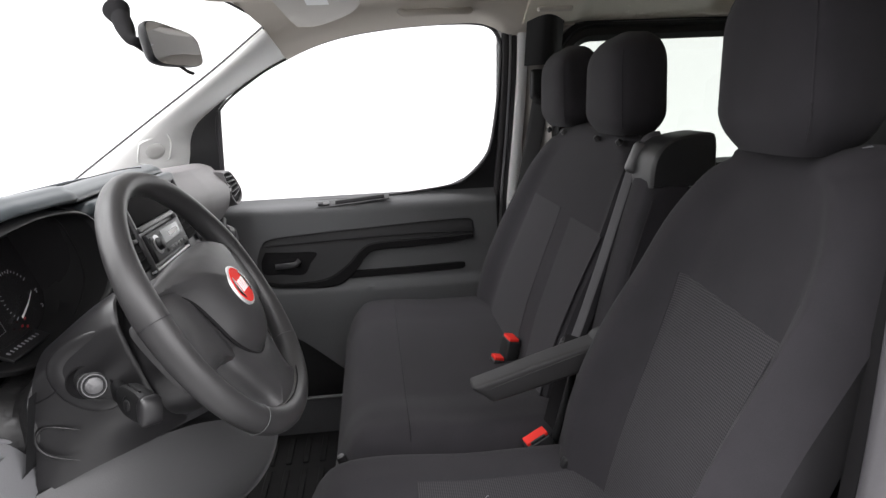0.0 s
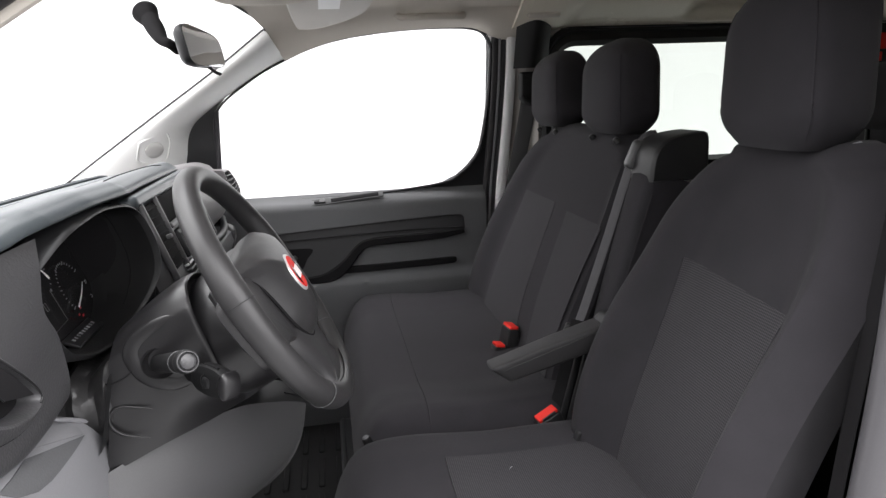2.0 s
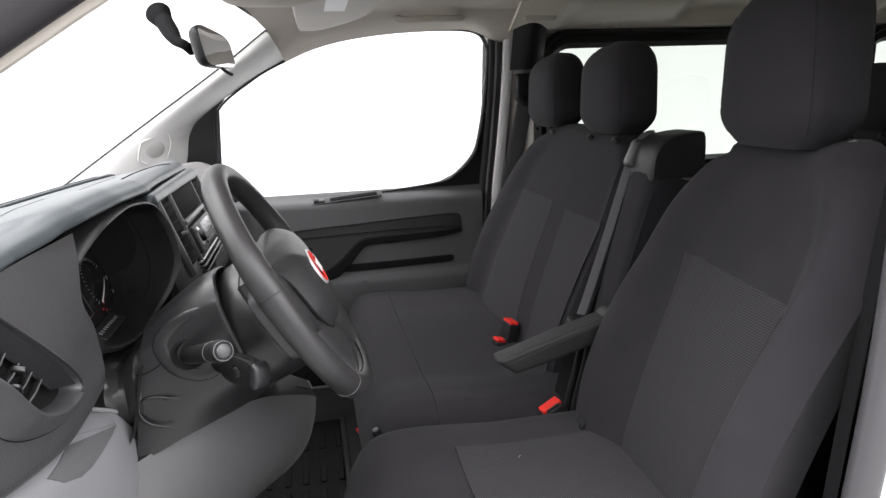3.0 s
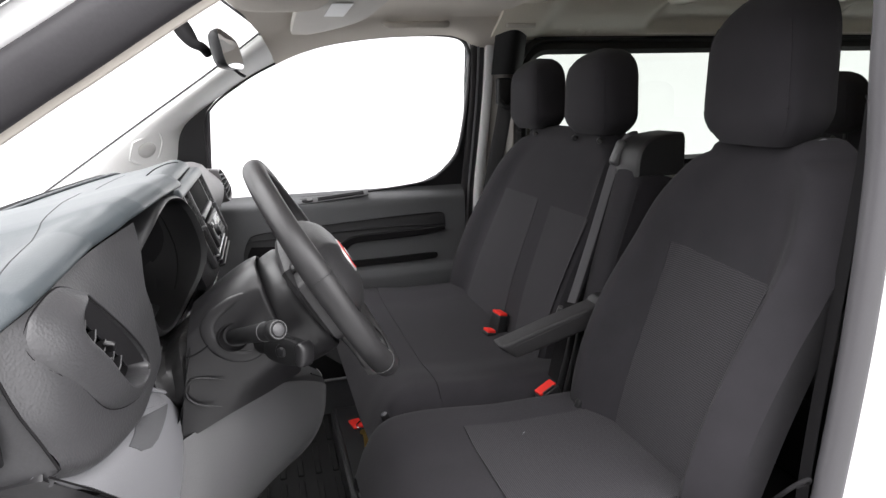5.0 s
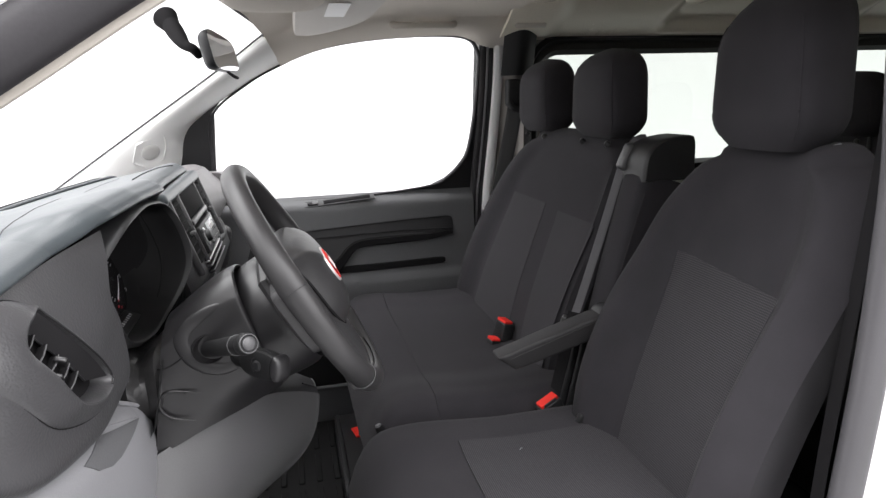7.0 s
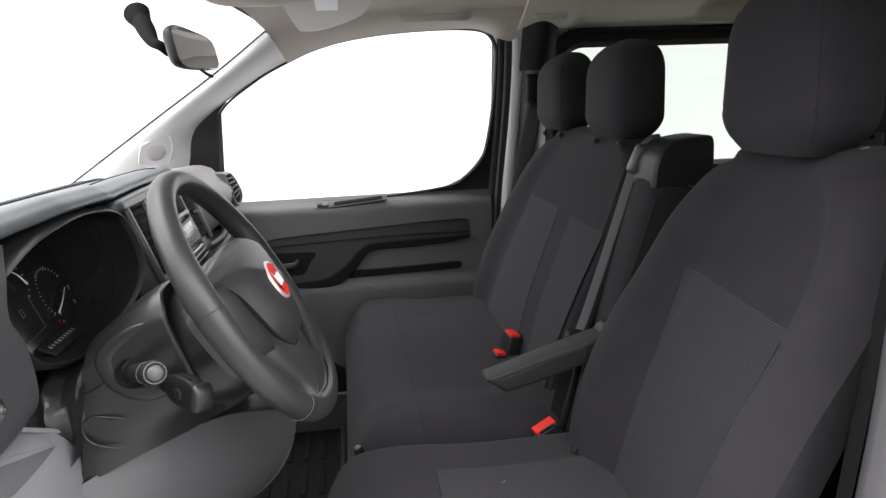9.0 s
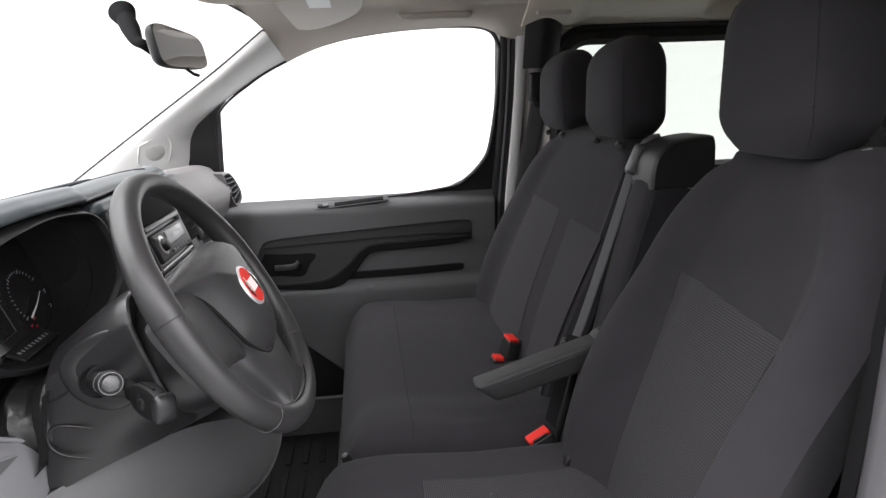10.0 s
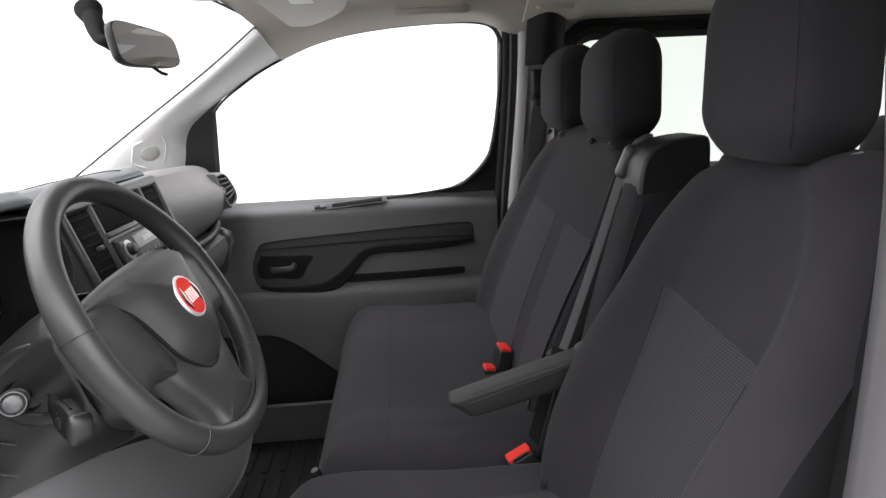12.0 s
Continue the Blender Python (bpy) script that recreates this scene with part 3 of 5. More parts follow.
part("painted_flange", sweep(bmesh.new(), [p + V(-.0305, .004, .0455) for p in apath], oval(.014, .012, 12, 4), (0, 1, 0)), PAINT, opening)
part("outer_seal", sweep(bmesh.new(), [p + V(-.0475, -.012, .0715) for p in apath], oval(.019, .016, 12), (0, 1, 0)), RUBBER, opening)
part("outer_flange", sweep(bmesh.new(), [p + V(-.068, .0, .102) for p in apath], oval(.024, .012, 12, 4), (0, 1, 0)), PAINT, opening)
bpath = curve([(.415, .485, -.1), (.437, .485, .30), (.451, .485, .47), (.465, .485, .62), (.474, .485, .76), (.477, .485, .95), (.466, .485, 1.07), (.460, .487, 1.17), (.448, .49, 1.30)], 50)
part("pillar_lining", sweep(bmesh.new(), [p + V(-.008, 0, 0) for p in bpath], oval(.024, .013, 20, 2.4), (0, 1, 0)), PILLAR_SATIN, opening, "smooth dark pillar lining")
# Matte black sheet puts the shade between seat and pillar into colour.
part("gap_shade", sheet(lambda u, v: (lerp(.475, .62, u) + .055 * v, .552, lerp(-.02, .90, v)), 6, 8, .006), MATTE, opening, "dark sheet standing in for the shaded gap beside the seat")
part("painted_jamb", sweep(bmesh.new(), [p + V(.062, .004, 0) for p in bpath], oval(.058, .010, 12, 5), (0, 1, 0)), PAINT, opening)
part("sill", block((-.25, .46, -.01), (1.35, .10, .10), .02), PAINT, opening)

# ---- dashboard ----
dash = thing("dashboard", (-.6, MID, .3), "dark grey moulded van dashboard with vents and dials", "dashboard")
# y, brim (x, z), then the face from top to bottom as (x, z)
DASH_ROWS = [
    (.360, (-.530, .878), (-.535, .86), (-.525, .83), (-.525, .78), (-.58, .76)),
    (.376, (-.506, .889), (-.512, .868), (-.512, .83), (-.512, .78), (-.58, .76)),
    (.392, (-.495, .897), (-.488, .880), (-.472, .83), (-.482, .768), (-.56, .745)),
    (.430, (-.479, .908), (-.474, .888), (-.456, .83), (-.468, .756), (-.55, .73)),
    (.50, (-.473, .914), (-.470, .893), (-.450, .83), (-.458, .748), (-.55, .72)),
    (.60, (-.469, .920), (-.464, .900), (-.442, .83), (-.446, .745), (-.55, .71)),
    (.645, (-.450, .930), (-.452, .905), (-.434, .84), (-.440, .745), (-.55, .71)),
    (.662, (-.442, .936), (-.52, .905), (-.53, .83), (-.49, .745), (-.55, .70)),
    (.70, (-.432, .940), (-.52, .905), (-.53, .83), (-.49, .743), (-.55, .70)),
    (.80, (-.420, .944), (-.52, .905), (-.53, .83), (-.49, .740), (-.55, .68)),
    (.930, (-.413, .941), (-.52, .905), (-.53, .83), (-.49, .740), (-.55, .66)),
    (.955, (-.426, .935), (-.52, .905), (-.53, .83), (-.49, .740), (-.55, .66)),
    (.968, (-.432, .932), (-.440, .912), (-.416, .84), (-.410, .765), (-.50, .64)),
    (1.10, (-.438, .932), (-.442, .912), (-.415, .84), (-.390, .745), (-.50, .64)),
    (1.40, (-.446, .926), (-.442, .906), (-.415, .84), (-.390, .745), (-.50, .64)),
    (1.44, (-.452, .915), (-.444, .900), (-.412, .85), (-.425, .772), (-.52, .70)),
    (1.62, (-.449, .906), (-.438, .893), (-.403, .84), (-.420, .765), (-.52, .70)),
    (1.80, (-.452, .896), (-.440, .882), (-.400, .832), (-.420, .762), (-.52, .70)),
    (1.885, (-.462, .888), (-.447, .872), (-.404, .83), (-.425, .766), (-.53, .71)),
    (1.915, (-.50, .878), (-.475, .860), (-.445, .825), (-.46, .775), (-.55, .74)),
]


def dash_at(y):
    rows = DASH_ROWS
    k = max(0, min(len(rows) - 2, sum(1 for r in rows if r[0] <= y) - 1))
    a, b = rows[k], rows[k + 1]
    t = min(1, max(0, (y - a[0]) / (b[0] - a[0])))
    return [tuple(lerp(p, q, t) for p, q in zip(m, n)) for m, n in zip(a[1:], b[1:])]


def stations(y0, y1, n):
    ys = {y0, y1} | {r[0] for r in DASH_ROWS if y0 < r[0] < y1} | {lerp(y0, y1, i / n) for i in range(n + 1)}
    return sorted(ys)


def pad_line(y):
    (bx, bz), *_ = dash_at(y)
    drop = (bz - .932) * .8
    k = step(1.40, 1.44, y)
    pts = [(-1.05, .775), (-.90, .845 + drop), (-.76, .888 + drop), (-.64, .916 + drop), (-.55, .931 + drop * 1.1), (bx - .034, bz + lerp(.018, .010, k)), (bx - .010, bz + lerp(.013, .004, k)), (bx + .001 * (1 - k), bz + .004 * (1 - k)), (bx + lerp(-.002, .001, k), bz + lerp(-.003, -.001, k)), (bx + lerp(-.03, .002, k), bz + lerp(-.006, -.002, k))]
    return [q for q in curve([(p[0], y, p[1]) for p in pts], 40)]


def face_line(y):
    b, f1, f2, f3, f4 = dash_at(y)
    k = step(1.40, 1.44, y)
    pts = [(b[0] + lerp(-.03, .002, k), b[1] + lerp(-.006, -.002, k)), f1, f2, f3, ((f3[0] + f4[0]) / 2 - .01, (f3[1] + f4[1]) / 2 - .02), f4, (-.88, .60)]
    return [q for q in curve([(p[0], y, p[1]) for p in pts], 36)]


part("top_pad", loft(bmesh.new(), [pad_line(y) for y in stations(.360, 1.425, 50)], closed=False), DASH_TOP, dash)
part("passenger_pad", loft(bmesh.new(), [pad_line(y) for y in stations(1.425, 1.915, 24)], closed=False), GREY_WARM, dash)
# the end by the driver's door: one soft skin from the outer corner to the dials
ENDS = [
    [(-.500, .390, .891), (-.497, .388, .870), (-.487, .387, .835), (-.475, .388, .805), (-.466, .390, .779), (-.50, .40, .76)],
    [(-.479, .440, .905), (-.471, .440, .885), (-.458, .440, .835), (-.453, .443, .785), (-.450, .446, .752), (-.49, .45, .735)],
    [(-.472, .540, .914), (-.462, .540, .890), (-.446, .545, .835), (-.437, .550, .780), (-.438, .550, .735), (-.48, .55, .72)],
    [(-.462, .610, .920), (-.452, .608, .895), (-.438, .606, .848), (-.433, .618, .795), (-.436, .618, .735), (-.48, .62, .715)],
    [(-.440, .680, .929), (-.433, .661, .899), (-.431, .648, .857), (-.430, .669, .813), (-.433, .668, .745), (-.49, .67, .72)],
]
rows = [curve(c, 31) for c in ENDS]
FASCIA = [curve([r[k] for r in rows], 33) for k in range(31)]
bm = bmesh.new()
bm.faces.new([bm.verts.new((x, y, z)) for x, y, z in ((-.5015, .3935, .8905), (-.4985, .3915, .870), (-.4885, .3905, .835), (-.4765, .3915, .805), (-.4675, .3935, .779), (-.475, .396, .762), (-.62, .398, .74), (-.68, .398, .86), (-.60, .396, .892))])
part("end_panel", bm, DASH, dash, smooth=False)
part("dial_recess", loft(bmesh.new(), [face_line(y) for y in stations(.662, .968, 10)], closed=False), MATTE, dash)
part("centre_fascia", loft(bmesh.new(), [face_line(y) for y in stations(.968, 1.425, 20)], closed=False), DASH, dash)
part("passenger_fascia", loft(bmesh.new(), [face_line(y) for y in stations(1.425, 1.915, 24)], closed=False), GREY_WARM, dash, "lighter grey passenger fascia")
bm = bmesh.new()
bm.faces.new([bm.verts.new(q) for q in pad_line(1.915) + face_line(1.915)[1:]])
part("end_cap", bm, DASH, dash)


def pad_z(x, y):
    line = pad_line(y)
    for a, b in zip(line, line[1:]):
        if a.x <= x <= b.x:
            return lerp(a.z, b.z, (x - a.x) / (b.x - a.x))
    return line[-1].z


def on_pad(points, n, lift=.0004):
    return [V(p.x, p.y, pad_z(p.x, p.y) + lift) for p in curve([(x, y, 0) for x, y in points], n)]


part("pad_seam", tube(on_pad([(-.500, .392), (-.5035, .43), (-.512, .50), (-.522, .58), (-.533, .68), (-.544, .80), (-.556, 1.0), (-.563, 1.2), (-.56, 1.30)], 70, -.0002), .0009, 6), BLACK, dash)
part("pad_seam", tube(on_pad([(-.475, 1.03), (-.478, 1.2), (-.46, 1.33)], 24), .0013, 6), MATTE, dash)
# slot of the screen vents on the top
part("demister_slot", sweep(bmesh.new(), on_pad([(-.70, .93), (-.685, 1.08), (-.65, 1.28), (-.61, 1.42)], 30, .001), oval(.016, .004, 10, 3), (0, 0, 1)), MATTE, dash, "black slotted windscreen vent")
part("slot_lip", tube(on_pad([(-.683, .92), (-.668, 1.08), (-.633, 1.28), (-.594, 1.42)], 30, .003), .003, 8), DASH_TOP, dash)
part("sensor_cover", sweep(bmesh.new(), on_pad([(-.62, .575), (-.62, .645)], 6, .001), oval(.03, .004, 12, 3)), MATTE, dash)

# vent in the end facing the door
part("end_seam", tube([q + V(0, -.001, 0) for q in curve([(-.500, .391, .890), (-.497, .389, .870), (-.487, .388, .835), (-.475, .389, .805), (-.466, .391, .779)], 24)], .0013, 6), MATTE, dash)
part("end_seam", tube([V(-.500, .391, .890), V(-.55, .386, .888), V(-.62, .384, .884)], .0013, 6), MATTE, dash)
ev = part("end_vent", block((-.552, .3885, .832), (.098, .006, .085), .004), MATTE, dash, "black louvred vent at the dashboard's end")
for i in range(5):
    part("louvre", block((-.552, .3865, .800 + .016 * i), (.092, .007, .0030), .001, (35, 0, 0), 1), STALK, ev)

# driver's side vent: slanted opening with a plate and thin slats, a raised lip below it
SV = [V(-.455, y, z) for y, z in ((.527, .886), (.569, .832), (.607, .781), (.588, .770), (.552, .7765), (.513, .796), (.489, .832), (.469, .863), (.478, .878), (.503, .886))]
SO = [V(-.455, y, z) for y, z in ((.529, .888), (.571, .834), (.610, .781), (.592, .764), (.540, .764), (.482, .784), (.447, .822), (.414, .868), (.428, .898), (.480, .908))]
sc = sum(SV, Vector()) / 10
nrm = V(.93, -.25, .25).normalized()
rim = curve([tuple(q) for q in SV + SV[:1]], 61)[:-1]
rim_out = curve([tuple(q) for q in SO + SO[:1]], 61)[:-1]


def on_fascia(y, z, out=0.0):
    """A point on the end fascia's skin."""
    near_ = sorted(((q.y - y) ** 2 + (q.z - z) ** 2 + 3e-5, q.x) for r in FASCIA for q in r)[:14]
    return V(sum(x / d for d, x in near_) / sum(1 / d for d, x in near_) + out, y, z)


def inside(y, z, line):
    hit = False
    for a, b in zip(line, line[1:] + line[:1]):
        if (a.z > z) != (b.z > z) and y < a.y + (z - a.z) / (b.z - a.z) * (b.y - a.y):
            hit = not hit
    return hit


# the fascia's skin, open where the vent sits
fine = [curve(r, 129) for r in FASCIA]
fine = [curve([r[j] for r in fine], 121) for j in range(129)]
bm = loft(bmesh.new(), fine, closed=False)
bmesh.ops.delete(bm, geom=[f for f in bm.faces if inside(*f.calc_center_median().yz, rim)], context="FACES")
part("end_fascia", bm, DASH, dash)


def bezel_ring(k, d):
    """From the vent's opening (0) to the outer edge of its surround (1); the lip is lower where the surround is narrow."""
    if k < 0:
        return [on_fascia(*((sc + (q - sc) * (1 + k)).yz), d) for q in rim]
    return [on_fascia(*(a.lerp(b, k).yz), .0012 + (d - .0012) * min(1, (b - a).length / .035) if d > .0012 else d) for a, b in zip(rim, rim_out)]


sv = part("side_vent", loft(bmesh.new(), [bezel_ring(1.04, -.012), bezel_ring(1.0, -.0005), bezel_ring(.97, .0016), bezel_ring(.88, .0034), bezel_ring(.62, .0085), bezel_ring(.36, .0125), bezel_ring(.16, .0135), bezel_ring(.05, .0115), bezel_ring(0, .007), bezel_ring(-.03, -.002), bezel_ring(-.05, -.022)], True, False), DASH, dash, "dark grey raised vent surround")
part("vent_well", loft(bmesh.new(), [bezel_ring(-.02, -.020), bezel_ring(-.5, -.020), bezel_ring(-.97, -.020)]), MATTE, sv)
part("bezel_edge", tube([q for q in bezel_ring(1.01, .0)[20:] + bezel_ring(1.01, .0)[:20]], .0007, 6), MATTE, sv)
# Bead covers the ragged cut edge of the fascia skin.
part("opening_edge", tube([on_fascia(q.y, q.z, .0016) for q in rim[-2:] + rim[:16]], .0014, 8), SATIN, sv, "dark satin bead along the opening's upper edge")


def plate_line(t, deep):
    a = V(0, .525, .884).lerp(V(0, .600, .783), t)
    b = V(0, .504, .876).lerp(V(0, .567, .793), t)
    return on_fascia(*a.lerp(b, deep).yz, -.001 - .009 * deep)


part("vent_plate", sheet(lambda u, v: plate_line(u, v), 14, 5, .002), SATIN, sv, "slanted plate in the vent")
part("plate_edge", tube([plate_line(i / 14, 1.0) + nrm * .0006 for i in range(15)], .0009, 6), SATIN, sv)
for t1, t2 in ((.14, .04), (.31, .26), (.49, .48), (.66, .71), (.81, .92)):
    a = plate_line(t1, 1.02)
    b = on_fascia(*V(0, .471, .860).lerp(V(0, .513, .797), t2).yz, -.004)
    part("slat", sweep(bmesh.new(), [a, a.lerp(b, .5) + nrm * .002, b], oval(.0005, .0048, 8, 3), nrm), MATTE, sv)
    # Grey strip along each slat paints the light on its outer edge.
    part("slat_glint", tube([a + nrm * .0045, a.lerp(b, .5) + nrm * .0065, b + nrm * .0045], .0008, 6), GREY, sv)
part("vent_tab", block(tuple(on_fascia(.519, .834, .001)), (.012, .013, .006), .002, (-50, 15, 0)), SATIN, sv)
part("vent_tab", block(tuple(on_fascia(.507, .822, .000)), (.008, .016, .004), .0015, (-50, 15, 0)), SATIN, sv)

# instrument binnacle
RIM = [(-.433, .661, .897), (-.431, .648, .857), (-.430, .669, .813), (-.430, .720, .775), (-.430, .830, .748), (-.415, .900, .765), (-.395, .932, .796), (-.386, .950, .833), (-.395, .955, .880), (-.412, .945, .915), (-.420, .860, .929), (-.420, .760, .927), (-.422, .700, .918)]
rim_line = curve(RIM + RIM[:1], 79)[:-1]


def bowl(k, s, back=0.0):
    """The binnacle's edge (s = 0) drawn in towards the dial face (s = 1), sized by k."""
    out = []
    for q in rim_line:
        y, z = .805 + (q.y - .805) * k, .842 + (q.z - .842) * k
        out.append(V(lerp(q.x, -.512 - .38 * (z - .845), s) - back, y + .036 * k * s * step(.84, .95, q.y), z))
    return out


def edge_out(d, back):
    out = []
    for q in rim_line:
        k_ = .12 + .25 * step(.66, .76, q.y)
        n_ = V(0, q.y - .805, q.z - .842).normalized()
        out.append(q + n_ * (d * k_) - V(back, 0, 0))
    return out


part("dial_hood", loft(bmesh.new(), [edge_out(.022, .040), edge_out(.018, .007), edge_out(.009, .0015), edge_out(.002, .0), bowl(1.0, 0), bowl(.992, .02), bowl(.980, .08)], True, False), BLACK, dash, "dark hood round the dials")
# Inner wall takes the darker STALK; the hood's shade is in its colour.
part("hood_shade_wall", loft(bmesh.new(), [bowl(.980, .08), bowl(.97, .40), bowl(.955, .44), bowl(.95, .75), bowl(.935, .78), bowl(.93, 1.0)], True, False), STALK, dash, "inner wall round the dials, darkened for the hood's shade")
part("hood_line", tube(bowl(.9665, .405)[32:60], .0011, 6), MATTE, dash)
dials = part("dial_face", loft(bmesh.new(), [bowl(.95, .99), bowl(.6, 1.0), bowl(.02, 1.0)]), BLACK_GLOSS, dash, "gloss black dial face")


def on_dial(y, z, out=.003):
    return V(-.508 - .38 * (z - .845) + out, y, z)


def tick(y, z, a, long, wide=.0007):
    part("tick", block(tuple(on_dial(y, z)), (.001, long, wide), 0, (a, 0, 0)), GREY_LIGHT, dials)


def needle(points, wide):
    part("needle", sweep(bmesh.new(), [on_dial(q.y, q.z, .006) for q in curve([(0, y, z) for y, z in points], 12)], oval(wide, .0007, 8), (1, 0, 0), lambda t: 1.3 - 1.0 * t), WHITE_INK, dials, "white dial needle")


# speed dial, the small dial beside it and the fuel scale
for i in range(21):
    a = radians(lerp(217, 29, i / 20))
    tick(.893 + .036 * math.cos(a), .815 + .036 * math.sin(a), math.degrees(a), .0055 if i % 5 == 0 else .0028)
for a in (-2, -32):
    tick(.893 + .041 * math.cos(radians(a)), .815 + .041 * math.sin(radians(a)), 20 + a, .0050, .0011)
    tick(.893 + .041 * math.cos(radians(a)), .812 + .041 * math.sin(radians(a)), 80 + a, .0035, .0009)
for i in range(7):
    a = radians(lerp(75, -60, i / 6))
    tick(.822 + .026 * math.cos(a), .852 + .026 * math.sin(a), math.degrees(a), .0045 if i % 3 == 0 else .0025)
needle([(.870, .793), (.897, .804), (.919, .816)], .0016)
needle([(.842, .844), (.834, .858), (.822, .868)], .0012)
part("dial_arc", tube([on_dial(q.y, q.z, .004) for q in curve([(0, .968, .831), (0, .974, .815), (0, .974, .803), (0, .969, .790)], 20)], .0006, 6), WHITE_INK, dials, "thin pale arc of the fuel scale")
part("gear_mark", tube([on_dial(.800 + y, .816 + z, .003) for y, z in ((-.003, -.005), (.003, -.005), (.003, .005), (-.003, .005), (-.003, -.005))], .0005, 6), GREY, dials)
part("display_edge", tube([on_dial(.831, .830, .003), on_dial(.829, .788, .003), on_dial(.757, .783, .003)], .0005, 6), DASH, dials)
for y, z in ((.877, .789), (.864, .783), (.873, .779)):
    part("warning_lamp", block(tuple(on_dial(y, z)), (.001, .0045, .0035), .0004), RED_DIM, dials, "small dark red lamp")
od = part("trip_display", block((-.470, .838, .7645), (.024, .095, .005), .0015, (0, 25, 0)), BLACK, dials, "small trip display strip")
for i in range(9):
    part("digit_bar", block((-.469, .800 + .0088 * i, .7680), (.0046, .0014 if i % 3 else .0030, .0012), 0, (0, 25, 0)), GREY_LIGHT, od)


# centre stack: everything on one plane that leans back
def SP(y, up, out=0.0):
    return V(-.410, y, .838) + V(-.316, 0, .949) * up + V(.949, 0, .316) * out


STK = (0, -18.4, 0)
stack = part("centre_panel", sweep(bmesh.new(), [SP(.975, .0, -.020), SP(.99, 0, -.010), SP(1.05, 0, -.006), SP(1.20, 0, -.005), SP(1.36, 0, -.006), SP(1.41, 0, -.010), SP(1.425, 0, -.020)], oval(.012, .082, 24, 6), (-.316, 0, .949)), DASH, dash)
for y0 in (1.060, 1.350):
    well = part("centre_vent", block(tuple(SP(y0, .008, .002)), (.018, .066, .118), .006, STK), MATTE, stack, "black centre vent")
    for i in range(8):
        part("slat", block(tuple(SP(y0, -.042 + .0143 * i, .0085)), (.010, .058, .0016), .0007, (0, -18.4 + 24, 0), 1), MATTE, well)
    part("vent_tab", block(tuple(SP(y0 + .004, .004, .015)), (.010, .012, .007), .002, STK), GREY, well)
for y0, w in ((1.016, .014), (1.100, .014), (1.304, .014), (1.392, .014)):
    part("stack_rib", block(tuple(SP(y0, .006, .0085)), (.012, w, .140), .005, STK), DASH, stack)
part("stack_hood", sweep(bmesh.new(), curve([SP(y, .079, -.010) for y in (.985, 1.00, 1.03, 1.12, 1.20, 1.28, 1.37, 1.40, 1.415)], 48), oval(.025, .014, 28, 2.6), (-.316, 0, .949), lambda t: .35 + .65 * min(1, math.sin(math.pi * t) * 2.4) ** .5), DASH_TOP, stack, "smooth lid over the centre stack")
# No hollow is cut here; black colour gives the tray's shade.
part("tray_dark_block", block(tuple(SP(1.20, .046, .0065)), (.014, .196, .052), .005, STK), MATTE, stack, "black block standing in for the shaded hollow over the radio")
part("stack_bar", block(tuple(SP(1.20, .0155, .012)), (.012, .200, .010), .003, STK), DASH, stack)
for k in range(3):
    part("lower_strip", block(tuple(SP(1.20, -.058 - .010 * k, .008 + .001 * k)), (.012, .215, .005), .002, STK), (SILVER, DASH, BLACK)[k], stack)
radio = thing("car_radio", tuple(SP(1.20, -.048)), "black car radio with a grey display and round knob", "car radio")
part("radio_body", block(tuple(SP(1.20, -.022, .012)), (.016, .184, .052), .003, STK), BLACK, radio)
part("display", block(tuple(SP(1.218, -.014, .0205)), (.003, .098, .026), .002, STK), DISPLAY, radio, "pale grey display window")
part("display_text", block(tuple(SP(1.226, -.014, .0225)), (.001, .05, .008), 0, STK), WHITE_INK, radio)
part("knob", rod(SP(1.140, -.020, .018), SP(1.140, -.020, .030), .0120, .0105, 24, .002), BLACK, radio, "round volume knob")
part("knob_ring", rod(SP(1.140, -.020, .0185), SP(1.140, -.020, .021), .018, .018, 24, .001), SILVER, radio)
for i in range(6):
    part("button", block(tuple(SP(1.175 + .018 * i, -.039, .0215)), (.004, .014, .007), .0015, STK), GREY, radio)
part("button", block(tuple(SP(1.118, -.006, .0215)), (.004, .012, .008), .0015, STK), GREY, radio)

# passenger end vent and the shelf below
PV = [V(-.415, 1.802, .872), V(-.410, 1.868, .867), V(-.392, 1.886, .822), V(-.390, 1.870, .793), V(-.398, 1.830, .793)]
pvc = sum(PV, Vector()) / 5
pv_rim = curve([tuple(q) for q in PV + PV[:1]], 31)[:-1]
pvn = V(.9, -.42, .1).normalized()


def pv_ring(k, d):
    return [pvc + (q - pvc) * k + pvn * d for q in pv_rim]


pv = part("passenger_vent", loft(bmesh.new(), [pv_ring(1.24, -.035), pv_ring(1.16, .001), pv_ring(1.10, .007), pv_ring(1.02, .007), pv_ring(.98, .003), pv_ring(.96, -.006)], True, False), GREY_WARM, dash, "louvred vent by the passenger window")
part("vent_well", loft(bmesh.new(), [pv_ring(.99, .0005), pv_ring(.5, .0005), pv_ring(.05, .0005)]), MATTE, pv)
for i in range(5):
    t = (i + .7) / 5.4
    a, b = PV[0].lerp(PV[4], t), PV[1].lerp(PV[2], min(1, t * 1.3))
    part("louvre", sweep(bmesh.new(), [a.lerp(b, .05) + pvn * .003, a.lerp(b, .5) + pvn * .005, a.lerp(b, .95) + pvn * .003], oval(.0015, .005, 8, 3), pvn), DASH, pv)
